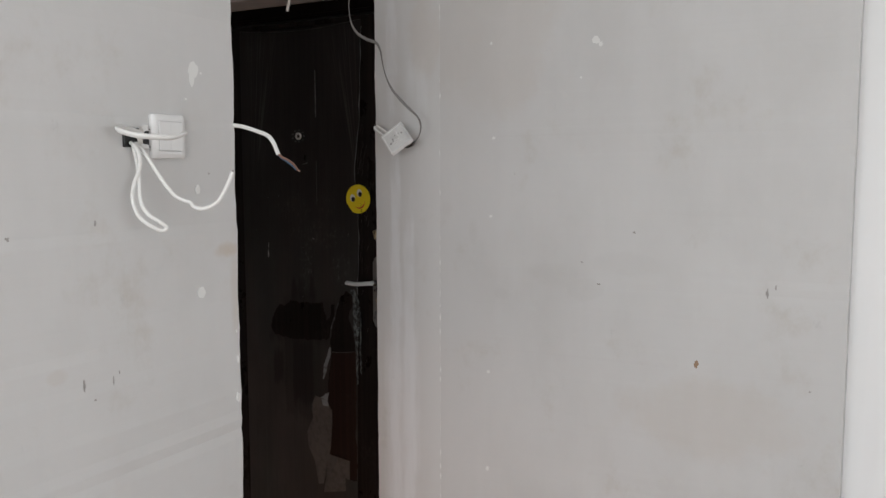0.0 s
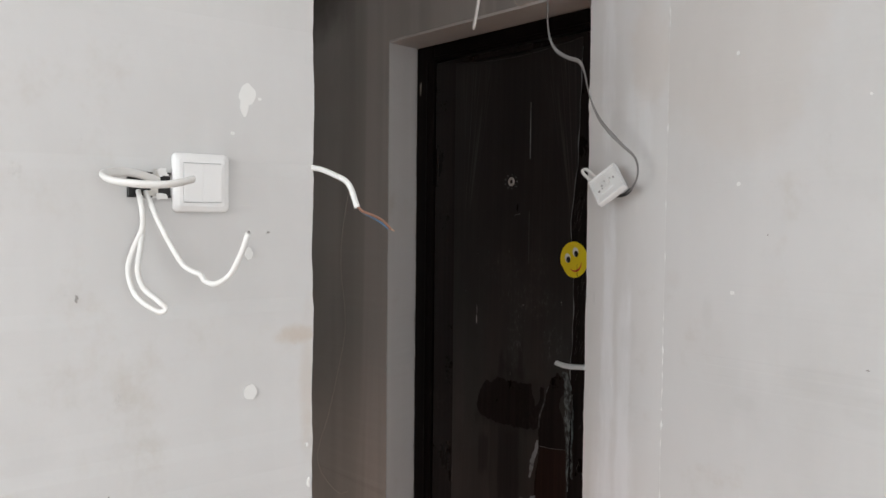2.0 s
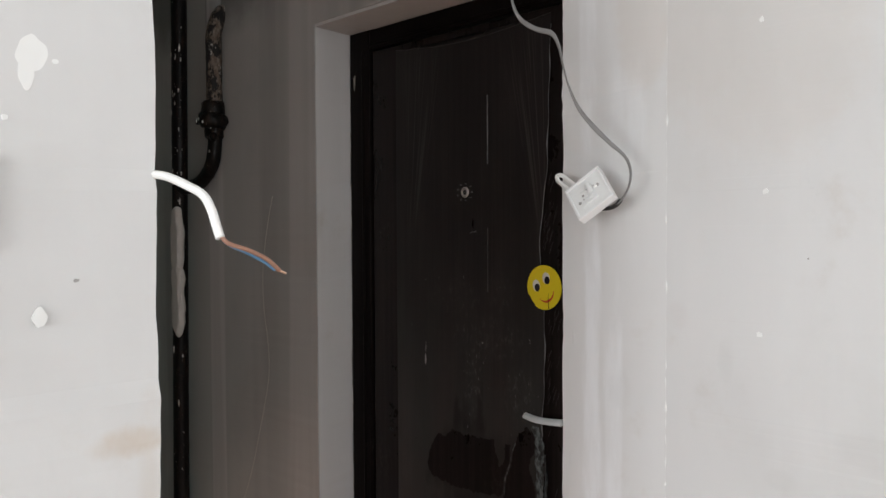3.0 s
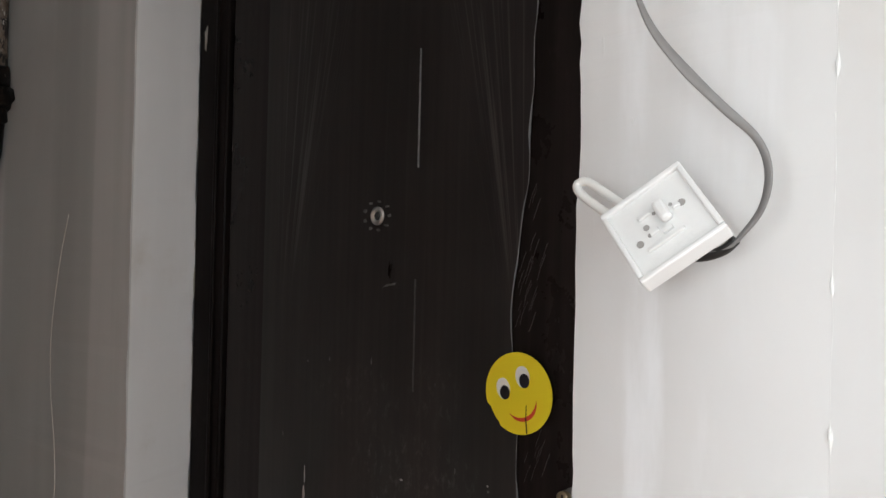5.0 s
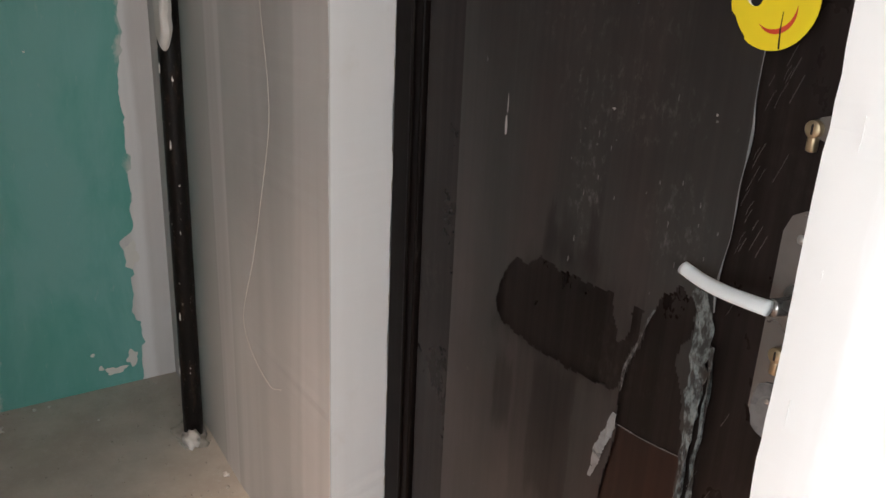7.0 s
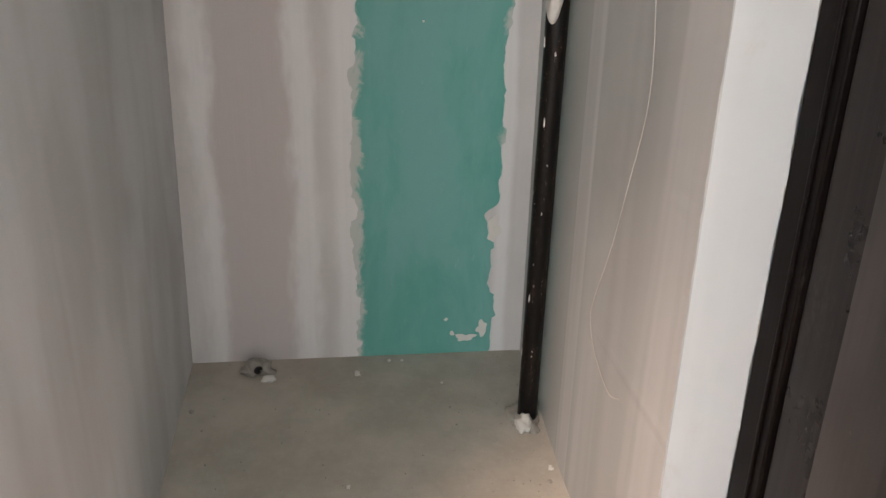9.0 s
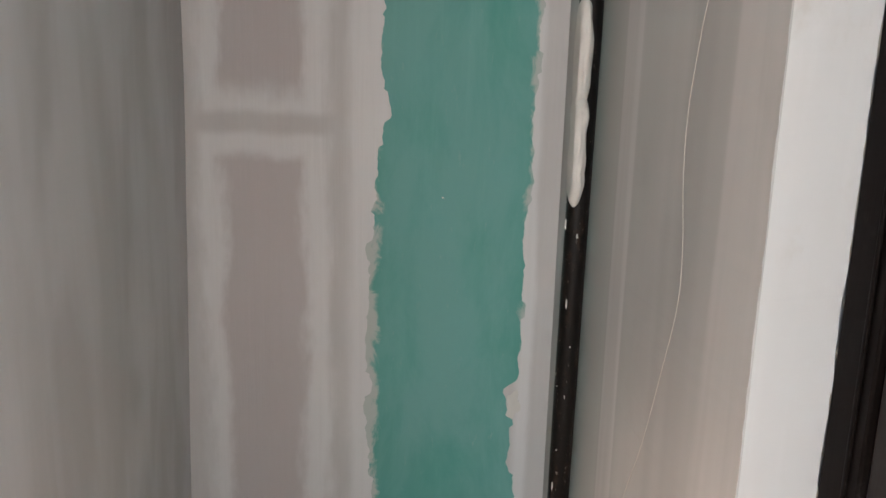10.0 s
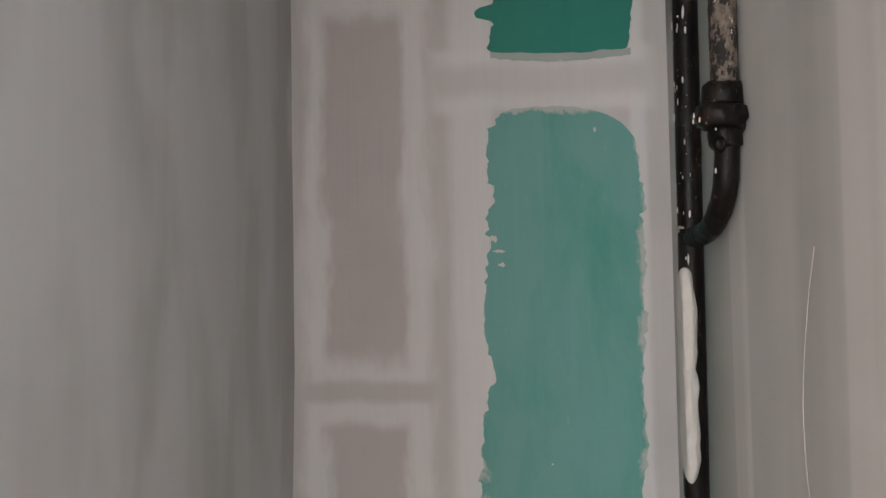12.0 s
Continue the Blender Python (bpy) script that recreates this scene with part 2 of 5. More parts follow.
def film_wrap(name="plastic_film", lo=0.025, hi=0.14, tone=(0.142, 0.133, 0.130), folds=True):
    """Thin dusty plastic film lying close on dark foil, with a milky veil, painted highlights of pulled folds, and
    gloss.
    """
    k = Nodes(name)
    x, z = k.axis(0), k.axis(2)
    dust = k.noise((7, 7, 3), 5, 0.6, (2, 5, 1))
    specks = k.noise((85, 85, 45), 5, 0.7, (5, 5, 5))
    pulls = k.noise((75, 0.1, 1.2), 3, 0.6)
    veil = k.ramp(dust, 0.35, 0.75, lo, hi)
    if not folds:
        veil = k.ramp(k.noise((120, 120, 55), 5, 0.7, (3, 1, 4)), 0.42, 0.64, 0.06, hi)
    else:
        # thinner veil upwards: the upper film's weaker reflection put into the colour
        veil = k.maths("MULTIPLY", veil, k.ramp(z, 1.2, 1.7, 1.0, 0.4))
    veil = k.maths("ADD", veil, k.ramp(pulls, 0.52, 0.74, 0, 0.05))
    if folds:
        # folds fanning out of the two upper corners, their highlights painted as pale streaks
        for x0, z0, sign in ((0.748, 1.30, -1.0), (0.255, 1.22, 1.0)):
            rise = k.maths("MAXIMUM", k.maths("SUBTRACT", z, z0), 0.05)
            angle = k.maths("DIVIDE", k.maths("MULTIPLY", k.maths("SUBTRACT", x, x0), sign), rise)
            wave = k.n.new("ShaderNodeTexNoise")
            wave.noise_dimensions = "2D"
            joined = k.n.new("ShaderNodeCombineXYZ")
            k.link(k.maths("MULTIPLY", angle, 105.0), joined.inputs[0])
            k.link(k.maths("MULTIPLY", z, 2.2), joined.inputs[1])
            k.link(joined.outputs[0], wave.inputs["Vector"])
            wave.inputs["Scale"].default_value, wave.inputs["Detail"].default_value = 1.0, 2.0
            gate = k.maths("MULTIPLY", k.band(angle, 0.0, 0.24, 0.04), k.band(z, 1.46, 1.9, 0.06))
            veil = k.maths("ADD", veil, k.maths("MULTIPLY", gate, k.ramp(wave.outputs[0], 0.5, 0.75, 0, 0.27)))
        # rubbed and splashed patches, dust specks, and the lower film's sheen painted into the veil
        for u, v, ru, rv, much in ((0.51, 1.07, 0.035, 0.10, 0.6), (0.665, 1.06, 0.05, 0.07, 0.45), (0.56, 1.19, 0.13, 0.06, 0.4), (0.40, 0.86, 0.06, 0.05, 0.35), (0.45, 1.28, 0.1, 0.05, 0.25), (0.6, 1.30, 0.05, 0.05, 0.25)):
            du = k.maths("DIVIDE", k.maths("SUBTRACT", x, u), ru)
            dv = k.maths("DIVIDE", k.maths("SUBTRACT", z, v), rv)
            near = k.ramp(k.maths("ADD", k.maths("MULTIPLY", du, du), k.maths("MULTIPLY", dv, dv)), 0.1, 1.3, 1.0, 0.0)
            veil = k.maths("ADD", veil, k.maths("MULTIPLY", near, k.ramp(specks, 0.5, 0.72, 0.02, much)))
        # paler towards the floor in place of lamplight and sheen on the film
        veil = k.maths("ADD", veil, k.ramp(k.maths("ADD", z, k.maths("MULTIPLY", dust, 0.3)), 0.95, 1.55, 0.165, 0.0))
        veil = k.maths("ADD", veil, k.maths("MULTIPLY", k.ramp(z, 0.95, 1.25, 1.0, 0.3), k.ramp(specks, 0.64, 0.76, 0, 0.35)))
    if folds:
        rag = k.noise((60, 60, 9), 5, 0.65, (1, 6, 3))
        for x0, x1, z0, z1, much in ((0.437, 0.552, 0.945, 0.985, 0.7), (0.441, 0.455, 0.95, 1.02, 0.85), (0.524, 0.54, 0.95, 1.045, 0.85), (0.47, 0.50, 0.95, 1.03, 0.5), (0.35, 0.392, 0.63, 0.75, 0.7), (0.442, 0.53, 0.56, 0.795, 0.85), (0.40, 0.8, 0.5, 0.95, 0.4), (0.33, 0.60, 0.79, 0.83, 0.5)):
            gate = k.maths("MULTIPLY", k.band(x, x0, x1, 0.005, rag, 0.03), k.band(z, z0, z1, 0.02, rag, 0.12))
            veil = k.maths("MULTIPLY", veil, k.maths("SUBTRACT", 1.0, k.maths("MULTIPLY", gate, much)))
    veil = k.maths("MINIMUM", veil, 1.0)
    grain = k.noise((70, 70, 1.5), 4, 0.65)
    under = k.mix(k.ramp(grain, 0.35, 0.7), (0.010, 0.0085, 0.0085), (0.018, 0.0145, 0.014))
    # greenish and reddish tints in the veil stand in for reflections of the room
    hue = k.ramp(k.noise((5.5, 0.1, 0.9), 2, 0.5, (1.4, 0, 2.2)), 0.4, 0.62)
    tone = k.mix(hue, (tone[0] * 0.9, tone[1] * 1.02, tone[2] * 1.0), (tone[0] * 1.03, tone[1] * 0.96, tone[2] * 0.94))
    return k.done(k.mix(veil, under, tone), 0.38, 0, 0.34)


TAN, GREY_RUB = (0.47, 0.385, 0.30), (0.40, 0.39, 0.375)
M_WALL_EAST = painted_plaster("stained_plaster", (0.58, 0.577, 0.572), (0.525, 0.52, 0.51), 0.15, 0.8, 0.5,
                              ((1, -0.985, 1.262, 0.05, 0.022, TAN, 0.6), (1, -0.965, 1.2, 0.02, 0.12, TAN, 0.35), (1, -1.385, 1.085, 0.022, 0.014, TAN, 0.15), (1, -1.36, 1.15, 0.05, 0.05, GREY_RUB, 0.10)))
M_WALL_NORTH = painted_plaster("rubbed_plaster", (0.58, 0.577, 0.572), (0.525, 0.52, 0.51), 0.15, 0.8, 0.5,
                               ((0, 1.262, 1.235, 0.02, 0.05, GREY_RUB, 0.14), (0, 1.17, 1.30, 0.03, 0.03, (0.45, 0.40, 0.38), 0.12), (0, 1.52, 1.12, 0.09, 0.035, GREY_RUB, 0.10), (0, 1.62, 1.08, 0.05, 0.03, GREY_RUB, 0.10), (0, 1.36, 1.05, 0.03, 0.02, GREY_RUB, 0.09), (0, 1.75, 1.16, 0.10, 0.03, GREY_RUB, 0.09), (0, 2.0, 0.75, 0.3, 0.12, TAN, 0.16), (0, 1.3, 1.85, 0.25, 0.35, TAN, 0.14)))
M_EDGE = painted_plaster("fresh_plaster", (0.605, 0.602, 0.597), (0.55, 0.545, 0.535), 0.15, 0.8, 0.5,
                         ((0, 1.10, 1.86, 0.07, 0.16, TAN, 0.22), (0, 1.05, 1.15, 0.03, 0.05, GREY_RUB, 0.12)),
                         ((0.965, 0.998, 0.0, 1.42, 0.008, 0.75), (1.015, 1.05, 0.1, 1.26, 0.008, 0.55), (0.945, 1.06, -0.2, 0.92, 0.015, 0.55), (0.955, 0.985, 1.62, 2.3, 0.008, 0.45), (1.02, 1.1, 1.5, 1.72, 0.012, 0.3)))
M_WHITE = painted_plaster("white_paint", (0.82, 0.82, 0.82), (0.76, 0.76, 0.76))
M_NORTH = filler_wall("grey_filler_north", (0.35, 0.347, 0.333), (0.42, 0.416, 0.402), (0.53, 0.522, 0.51), 0, 0.28, True)
M_SOUTH = filler_wall("grey_filler_south", (0.43, 0.427, 0.424), (0.495, 0.491, 0.489), (0.60, 0.597, 0.607), 0, 0.4, False, True)
M_REVEAL = painted_plaster("reveal_plaster", (0.61, 0.607, 0.603), (0.545, 0.537, 0.525), 0.4, 0.6)
M_WEST = west_filler()


def board_paper(name, deep, dusty, much, edges=None):
    """Green paper face with a veil of filler dust."""
    k = Nodes(name)
    a = k.noise((3, 4.5, 1.9), 5, 0.6, (1, 3, 2), 0.4)
    b = k.noise((30, 60, 20), 4, 0.65)
    strokes = k.noise((3, 26, 1.2), 4, 0.6, (6, 6, 1))
    c = k.mix(k.ramp(a, 0.3, 0.62, 0.25 * much, much), deep, dusty)
    c = k.mix(k.ramp(strokes, 0.5, 0.75, 0, 0.3 * much), c, tuple(q * 1.15 for q in dusty))
    c = k.mix(k.ramp(b, 0.62, 0.8, 0, 0.25 * much), c, (0.42, 0.48, 0.45))
    if edges:
        rag = k.noise((3, 16, 11), 6, 0.68, (2, 7, 3), 0.5)
        clean = k.band(k.axis(1), edges[0], edges[1], 0.010, rag, 0.10)
        clean = k.maths("MULTIPLY", clean, k.ramp(k.maths("ADD", k.axis(2), k.maths("MULTIPLY", k.maths("SUBTRACT", rag, 0.5), 0.08)), edges[2] - 0.012, edges[2], 1.0, 0.0))
        c = k.mix(k.maths("MULTIPLY", k.maths("SUBTRACT", 1.0, clean), 0.8), c, (0.55, 0.54, 0.515))
    k.bump(b, 0.06, 0.001)
    return k.done(c, 0.85, 0, 0.2)


M_GREEN = board_paper("green_board_paper", (0.075, 0.30, 0.245), (0.17, 0.375, 0.345), 1.0, (-0.478, -0.058, 1.962))
M_GREEN_FRESH = board_paper("fresh_green_board_paper", (0.03, 0.21, 0.165), (0.06, 0.25, 0.205), 0.5)
M_FLOOR = concrete_floor()
M_ROOM_FLOOR = simple("warm_bounce_floor", (0.34, 0.225, 0.16), 0.45, 0, 0.15, 8)
M_FRAME = dark_door("door_frame_foil", (0.0042, 0.003, 0.0027), 0.36, 0.05)
M_LEAF = dark_door("door_leaf_foil", (0.0092, 0.0068, 0.0063), 0.3)
M_GAP = simple("dark_gap", (0.006, 0.005, 0.005), 0.6)
M_FILM = film_wrap()
M_STRIP = film_wrap("loose_film", 0.35, 0.8, (0.23, 0.245, 0.255), False)
M_RIM = simple("pale_film_rim", (0.21, 0.225, 0.235), 0.3, 0, 0.3, 80, 0.2)
M_BARE = dark_door("bare_door_foil", (0.0125, 0.0055, 0.0042), 0.32, 0.3)
M_SHEET = simple("dusty_film_flap", (0.085, 0.079, 0.074), 0.35, 0, 0.35, 45, 0.4)
M_FLAP = simple("torn_film_edge", (0.34, 0.33, 0.32), 0.35, 0, 0.3, 60, 0.3)
M_PVC = simple("white_pvc", (0.71, 0.705, 0.685), 0.42, 0, 0.04, 40, 0.05)
M_PLATE = simple("white_switch_plastic", (0.745, 0.745, 0.74), 0.3, 0, 0.02, 20, 0.0)
M_DUSTY = simple("dusty_white_plastic", (0.73, 0.73, 0.72), 0.5, 0, 0.08, 120, 0.3)
M_GREY_CABLE = simple("grey_cable", (0.18, 0.174, 0.17), 0.5, 0, 0.15, 60, 0.1)
M_BOX = simple("black_box_plastic", (0.012, 0.012, 0.012), 0.5)
M_BROWN = simple("brown_insulation", (0.27, 0.14, 0.095), 0.45, 0, 0.1, 100)
M_BLUE = simple("blue_insulation", (0.07, 0.16, 0.27), 0.45, 0, 0.1, 100)
M_COPPER = simple("bare_copper", (0.75, 0.55, 0.42), 0.3, 0.9, 0.1, 100)


def painted_pipe():
    """Thick black paint on steel, with dull brown wear and dust."""
    k = Nodes("black_painted_steel")
    a = k.noise((45, 45, 14), 6, 0.7)
    b = k.noise((130, 130, 90), 4, 0.7, (3, 3, 3))
    c = k.mix(k.ramp(a, 0.5, 0.66), (0.006, 0.005, 0.0046), (0.022, 0.014, 0.010))
    c = k.mix(k.maths("MULTIPLY", k.ramp(b, 0.62, 0.68), k.ramp(a, 0.48, 0.6, 0.0, 0.9)), c, (0.24, 0.22, 0.19))
    k.bump(k.maths("ADD", a, k.maths("MULTIPLY", b, 0.4)), 0.8, 0.0018)
    return k.done(c, k.ramp(a, 0.35, 0.65, 0.3, 0.6), 0, 0.16)


M_PIPE = painted_pipe()


def flaking_pipe():
    """Black paint flaking off rusty, plaster-smeared steel."""
    k = Nodes("flaking_paint_and_rust")
    a = k.noise((38, 38, 20), 6, 0.72)
    b = k.noise((90, 90, 60), 5, 0.7, (3, 3, 3))
    w = k.noise((35, 35, 22), 4, 0.65, (8, 1, 6))
    c = k.mix(k.ramp(b, 0.35, 0.7), (0.10, 0.07, 0.05), (0.20, 0.175, 0.15))
    c = k.mix(k.ramp(a, 0.47, 0.52), c, (0.012, 0.011, 0.011))
    c = k.mix(k.ramp(w, 0.62, 0.68), c, (0.55, 0.53, 0.49))
    k.bump(k.maths("ADD", a, b), 0.8, 0.002)
    return k.done(c, 0.65, 0, 0.3)


M_RUST = flaking_pipe()
M_PLASTER_LUMP = simple("plaster_lump", (0.62, 0.60, 0.56), 0.85, 0, 0.12, 40, 0.5)
M_DAUB = simple("pale_daub", (0.53, 0.515, 0.485), 0.85, 0, 0.15, 30, 0.5)
M_DEBRIS = simple("grey_debris", (0.34, 0.32, 0.28), 0.9, 0, 0.3, 60, 0.5)
M_YELLOW = simple("yellow_sticker", (0.84, 0.68, 0.02), 0.4, 0, 0.06, 25, 0.0)
M_EYE = simple("sticker_white", (0.8, 0.8, 0.76), 0.4, 0, 0.03, 25, 0.0)
M_PUPIL = simple("sticker_black", (0.012, 0.012, 0.016), 0.4, 0, 0.03, 25, 0.0)
M_MOUTH = simple("sticker_red", (0.62, 0.06, 0.03), 0.4, 0, 0.05, 25, 0.0)
M_STEEL = simple("satin_steel", (0.52, 0.52, 0.51), 0.33, 0.9, 0.08, 60, 0.05)
M_LEVER = simple("wrapped_lever", (0.79, 0.84, 0.865), 0.35, 0.0, 0.06, 50, 0.1)
M_LOCKPLATE = simple("brushed_lock_plate", (0.22, 0.215, 0.21), 0.3, 0.75, 0.12, 50, 0.1)
M_BRASS = simple("brass_cylinder", (0.42, 0.34, 0.22), 0.4, 0.85, 0.1, 60, 0.05)
M_VEIL = simple("thin_filler_veil", (0.38, 0.43, 0.405), 0.8, 0, 0.12, 25, 0.2)
M_CHALK = simple("white_filler_dab", (0.72, 0.72, 0.705), 0.8, 0, 0.05, 50, 0.3)
M_SOIL = simple("brown_stain", (0.30, 0.20, 0.13), 0.8, 0, 0.2, 60, 0.2)
M_SMUDGE = simple("grey_smudge", (0.33, 0.315, 0.30), 0.8, 0, 0.2, 60, 0.1)
M_THREAD = simple("pale_thread", (0.50, 0.465, 0.42), 0.8, 0, 0.1, 80, 0.0)


# ---- mesh helpers ----
def mesh_object(name, bm, material, smooth=False):
    bmesh.ops.recalc_face_normals(bm, faces=bm.faces[:])
    me = bpy.data.meshes.new(name)
    bm.to_mesh(me)
    bm.free()
    me.materials.append(material)
    if smooth:
        for f in me.polygons:
            f.use_smooth = True
    return new(name, me)


def part(name, bm, material, parent, label="", smooth=False):
    ob = mesh_object(name, bm, material, smooth)
    ob.parent = parent
    ob.matrix_parent_inverse = parent.matrix_world.inverted()
    return tagged(ob, label)


def thing(name, place, label, category, group="", kind=""):
    ob = new(name)
    ob.empty_display_size = 0.05
    ob.matrix_world = Matrix.Translation(place)
    return tagged(ob, label, category, group, kind)


def structure(name, bm, material, label, category, smooth=False):
    return tagged(mesh_object(name, bm, material, smooth), label, category, kind="structure")


def add_box(bm, a, b, bevel=0.0, segments=1):
    made = bmesh.ops.create_cube(bm, size=1)["verts"]
    for v in made:
        v.co = Vector([a[i] + (v.co[i] + 0.5) * (b[i] - a[i]) for i in range(3)])
    if bevel:
        edges = {e for v in made for e in v.link_edges}
        bmesh.ops.bevel(bm, geom=list(edges), offset=bevel, segments=segments, affect="EDGES", profile=0.5)
    return made


def box_mesh(a, b, bevel=0.0, segments=1):
    bm = bmesh.new()
    add_box(bm, a, b, bevel, segments)
    return bm


def curve_points(points, steps=8):
    """A smooth line through the points."""
    p = [Vector(q) for q in points]
    p = [p[0] * 2 - p[1], *p, p[-1] * 2 - p[-2]]
    out = []
    for i in range(1, len(p) - 2):
        for s in range(steps):
            t = s / steps
            a, b, c, d = p[i - 1:i + 3]
            out.append(0.5 * (2 * b + (c - a) * t + (2 * a - 5 * b + 4 * c - d) * t * t + (3 * b - a - 3 * c + d) * t ** 3))
    return out + [p[-2]]


def tube(points, radius, sides=12, steps=8, flat=1.0, bm=None, wobble=0.0, twist=0.0):
    """A round or flattened cord along a smooth line."""
    bm = bm or bmesh.new()
    line = curve_points(points, steps) if len(points) > 2 or steps > 1 else [Vector(q) for q in points]
    rings, side = [], None
    for i, q in enumerate(line):
        ahead = (line[min(i + 1, len(line) - 1)] - line[max(i - 1, 0)]).normalized()
        if side is None:
            side = ahead.orthogonal().normalized()
        side = (side - ahead * side.dot(ahead)).normalized()
        up = ahead.cross(side)
        r = radius(i / (len(line) - 1)) if callable(radius) else radius
        r *= 1 + wobble * noise.noise(q * 40)
        a = twist * i / (len(line) - 1)
        across, deep = side * math.cos(a) + up * math.sin(a), up * math.cos(a) - side * math.sin(a)
        rings.append([bm.verts.new(q + across * (r * math.cos(2 * math.pi * k / sides)) + deep * (r * flat * math.sin(2 * math.pi * k / sides))) for k in range(sides)])
    for a, b in zip(rings, rings[1:]):
        for k in range(sides):
            bm.faces.new((a[k], a[(k + 1) % sides], b[(k + 1) % sides], b[k]))
    bm.faces.new(rings[0][::-1])
    bm.faces.new(rings[-1])
    return bm


def lathe(profile, base, axis, sides=28, bm=None):
    """A turned solid. profile: (radius, height) from the base along axis."""
    bm = bm or bmesh.new()
    turn = Vector((0, 0, 1)).rotation_difference(Vector(axis)).to_matrix()
    rings = []
    for r, h in profile:
        rings.append([bm.verts.new(Vector(base) + turn @ Vector((r * math.cos(2 * math.pi * k / sides), r * math.sin(2 * math.pi * k / sides), h))) for k in range(sides)])
    for a, b in zip(rings, rings[1:]):
        for k in range(sides):
            bm.faces.new((a[k], a[(k + 1) % sides], b[(k + 1) % sides], b[k]))
    bm.faces.new(rings[0][::-1])
    bm.faces.new(rings[-1])
    return bm


def slab(outline, to3d, thick, bm=None):
    """A thin plate: outline in two coordinates, to3d maps (u, v, height) to the world."""
    bm = bm or bmesh.new()
    low = [bm.verts.new(to3d(u, v, 0)) for u, v in outline]
    top = [bm.verts.new(to3d(u, v, thick)) for u, v in outline]
    n = len(outline)
    for i in range(n):
        bm.faces.new((low[i], low[(i + 1) % n], top[(i + 1) % n], top[i]))
    bm.faces.new(top)
    bm.faces.new(low[::-1])
    return bm


def blob_outline(u, v, ru, rv, rough, seed, n=28):
    out = []
    for i in range(n):
        a = 2 * math.pi * i / n
        k = 1 + rough * noise.noise(Vector((math.cos(a) * 1.6, math.sin(a) * 1.6, seed * 3.7)))
        out.append((u + ru * k * math.cos(a), v + rv * k * math.sin(a)))
    return out


ON_NORTH = lambda u, v, h: Vector((u, -h, v))
ON_EAST = lambda u, v, h: Vector((1.195 + h, u, v))
ON_WEST = lambda u, v, h: Vector((-1.158 + h, u, v))


def worn_prism(corners, z0, z1, worn, seed, amount=0.0014, step=0.02):
    """An upright wall block; the corners listed in worn have a slightly uneven arris."""
    bm = bmesh.new()
    n = int((z1 - z0) / step)
    rings = []
    for k in range(n + 1):
        z = z0 + (z1 - z0) * k / n
        ring = []
        for i, (x, y) in enumerate(corners):
            d = 0.0
            if i in worn:
                d = amount * (noise.noise(Vector((seed, z * 9, i))) * 1.4 + noise.noise(Vector((seed, z * 45, i))))
            ring.append(bm.verts.new((x + d, y + (d if i in worn else 0), z)))
        rings.append(ring)
    m = len(corners)
    for a, b in zip(rings, rings[1:]):
        for i in range(m):
            bm.faces.new((a[i], a[(i + 1) % m], b[(i + 1) % m], b[i]))
    bm.faces.new(rings[0][::-1])
    bm.faces.new(rings[-1])
    return bm


# ---- structure ----
TOP = 2.62
structure("floor", box_mesh((-1.5, -2.75, -0.12), (0.05, 0.4, 0.0)), M_FLOOR, "bare grey cement screed floor, dusty", "floor")
# unseen floor, its warm colour added to throw warm light into the entrance
structure("floor_room", box_mesh((0.05, -5.0, -0.12), (5.5, 0.6, 0.0)), M_ROOM_FLOOR, "unseen floor of the room, coloured warm brown for its bounce light", "floor")
structure("ceiling", box_mesh((-1.5, -5.0, TOP), (5.5, 0.6, TOP + 0.15)), M_WHITE, "plain white ceiling over room and entrance", "ceiling")

DL, DR, DT = 0.036, 0.9105, 2.018
structure("wall_north_1", worn_prism([(-0.52, 0), (DL, 0), (DL, 0.003), (DL - 0.06, 0.003), (DL - 0.06, 0.35), (-1.158, 0.35), (-1.158, 0.024)], 0, TOP, (1,), 1), M_NORTH,
          "grey filler-coated wall beside the entrance door", "wall")
structure("wall_north_2", box_mesh((DL, 0.0, DT), (DR, 0.35, TOP)), M_NORTH, "grey filler-coated wall above the entrance door", "wall")
structure("wall_north_3", worn_prism([(DR, 0), (1.147, 0), (1.147, 0.35), (DR, 0.35)], 0, TOP, (0,), 5), M_EDGE,
          "freshly trowelled white wall strip beside the door opening", "wall")
structure("wall_north_4", worn_prism([(1.147, 0), (2.298, 0), (2.298, 0.35), (1.147, 0.35)], 0, TOP, (1,), 9), M_WALL_NORTH,
          "soiled white plastered wall with filler dots", "wall")
structure("wall_north_5", box_mesh((2.298, 0.10, 0), (5.5, 0.35, TOP)), M_WHITE, "clean white wall set back past the corner", "wall")
structure("wall_west", box_mesh((-1.35, -1.2, 0), (-1.158, 0.35, TOP)), M_WEST, "plasterboard wall with pale filler along its joints", "wall")
south = structure("wall_south", worn_prism([(0.23, -0.967), (-1.158, -0.972), (-1.158, -1.1), (0.23, -1.1)], 0, TOP, (), 2), M_SOUTH,
                  "grey filler-coated side wall of the entrance", "wall")
for v in south.data.vertices:
    if v.co.x < -1 and v.co.y > -1:
        v.co.y -= 0.032 * max(0.0, 1 - v.co.z / 1.3)  # the wall's far end leans out towards the floor
structure("wall_south_head", box_mesh((0.2302, -1.0995, 2.06), (1.0795, -0.967, TOP)), M_SOUTH, "grey filler-coated wall above the side doorway", "wall")
structure("wall_side_west", box_mesh((-1.35, -2.6, 0), (-1.158, -1.2005, TOP)), M_SOUTH, "plain grey wall of the side room", "wall")
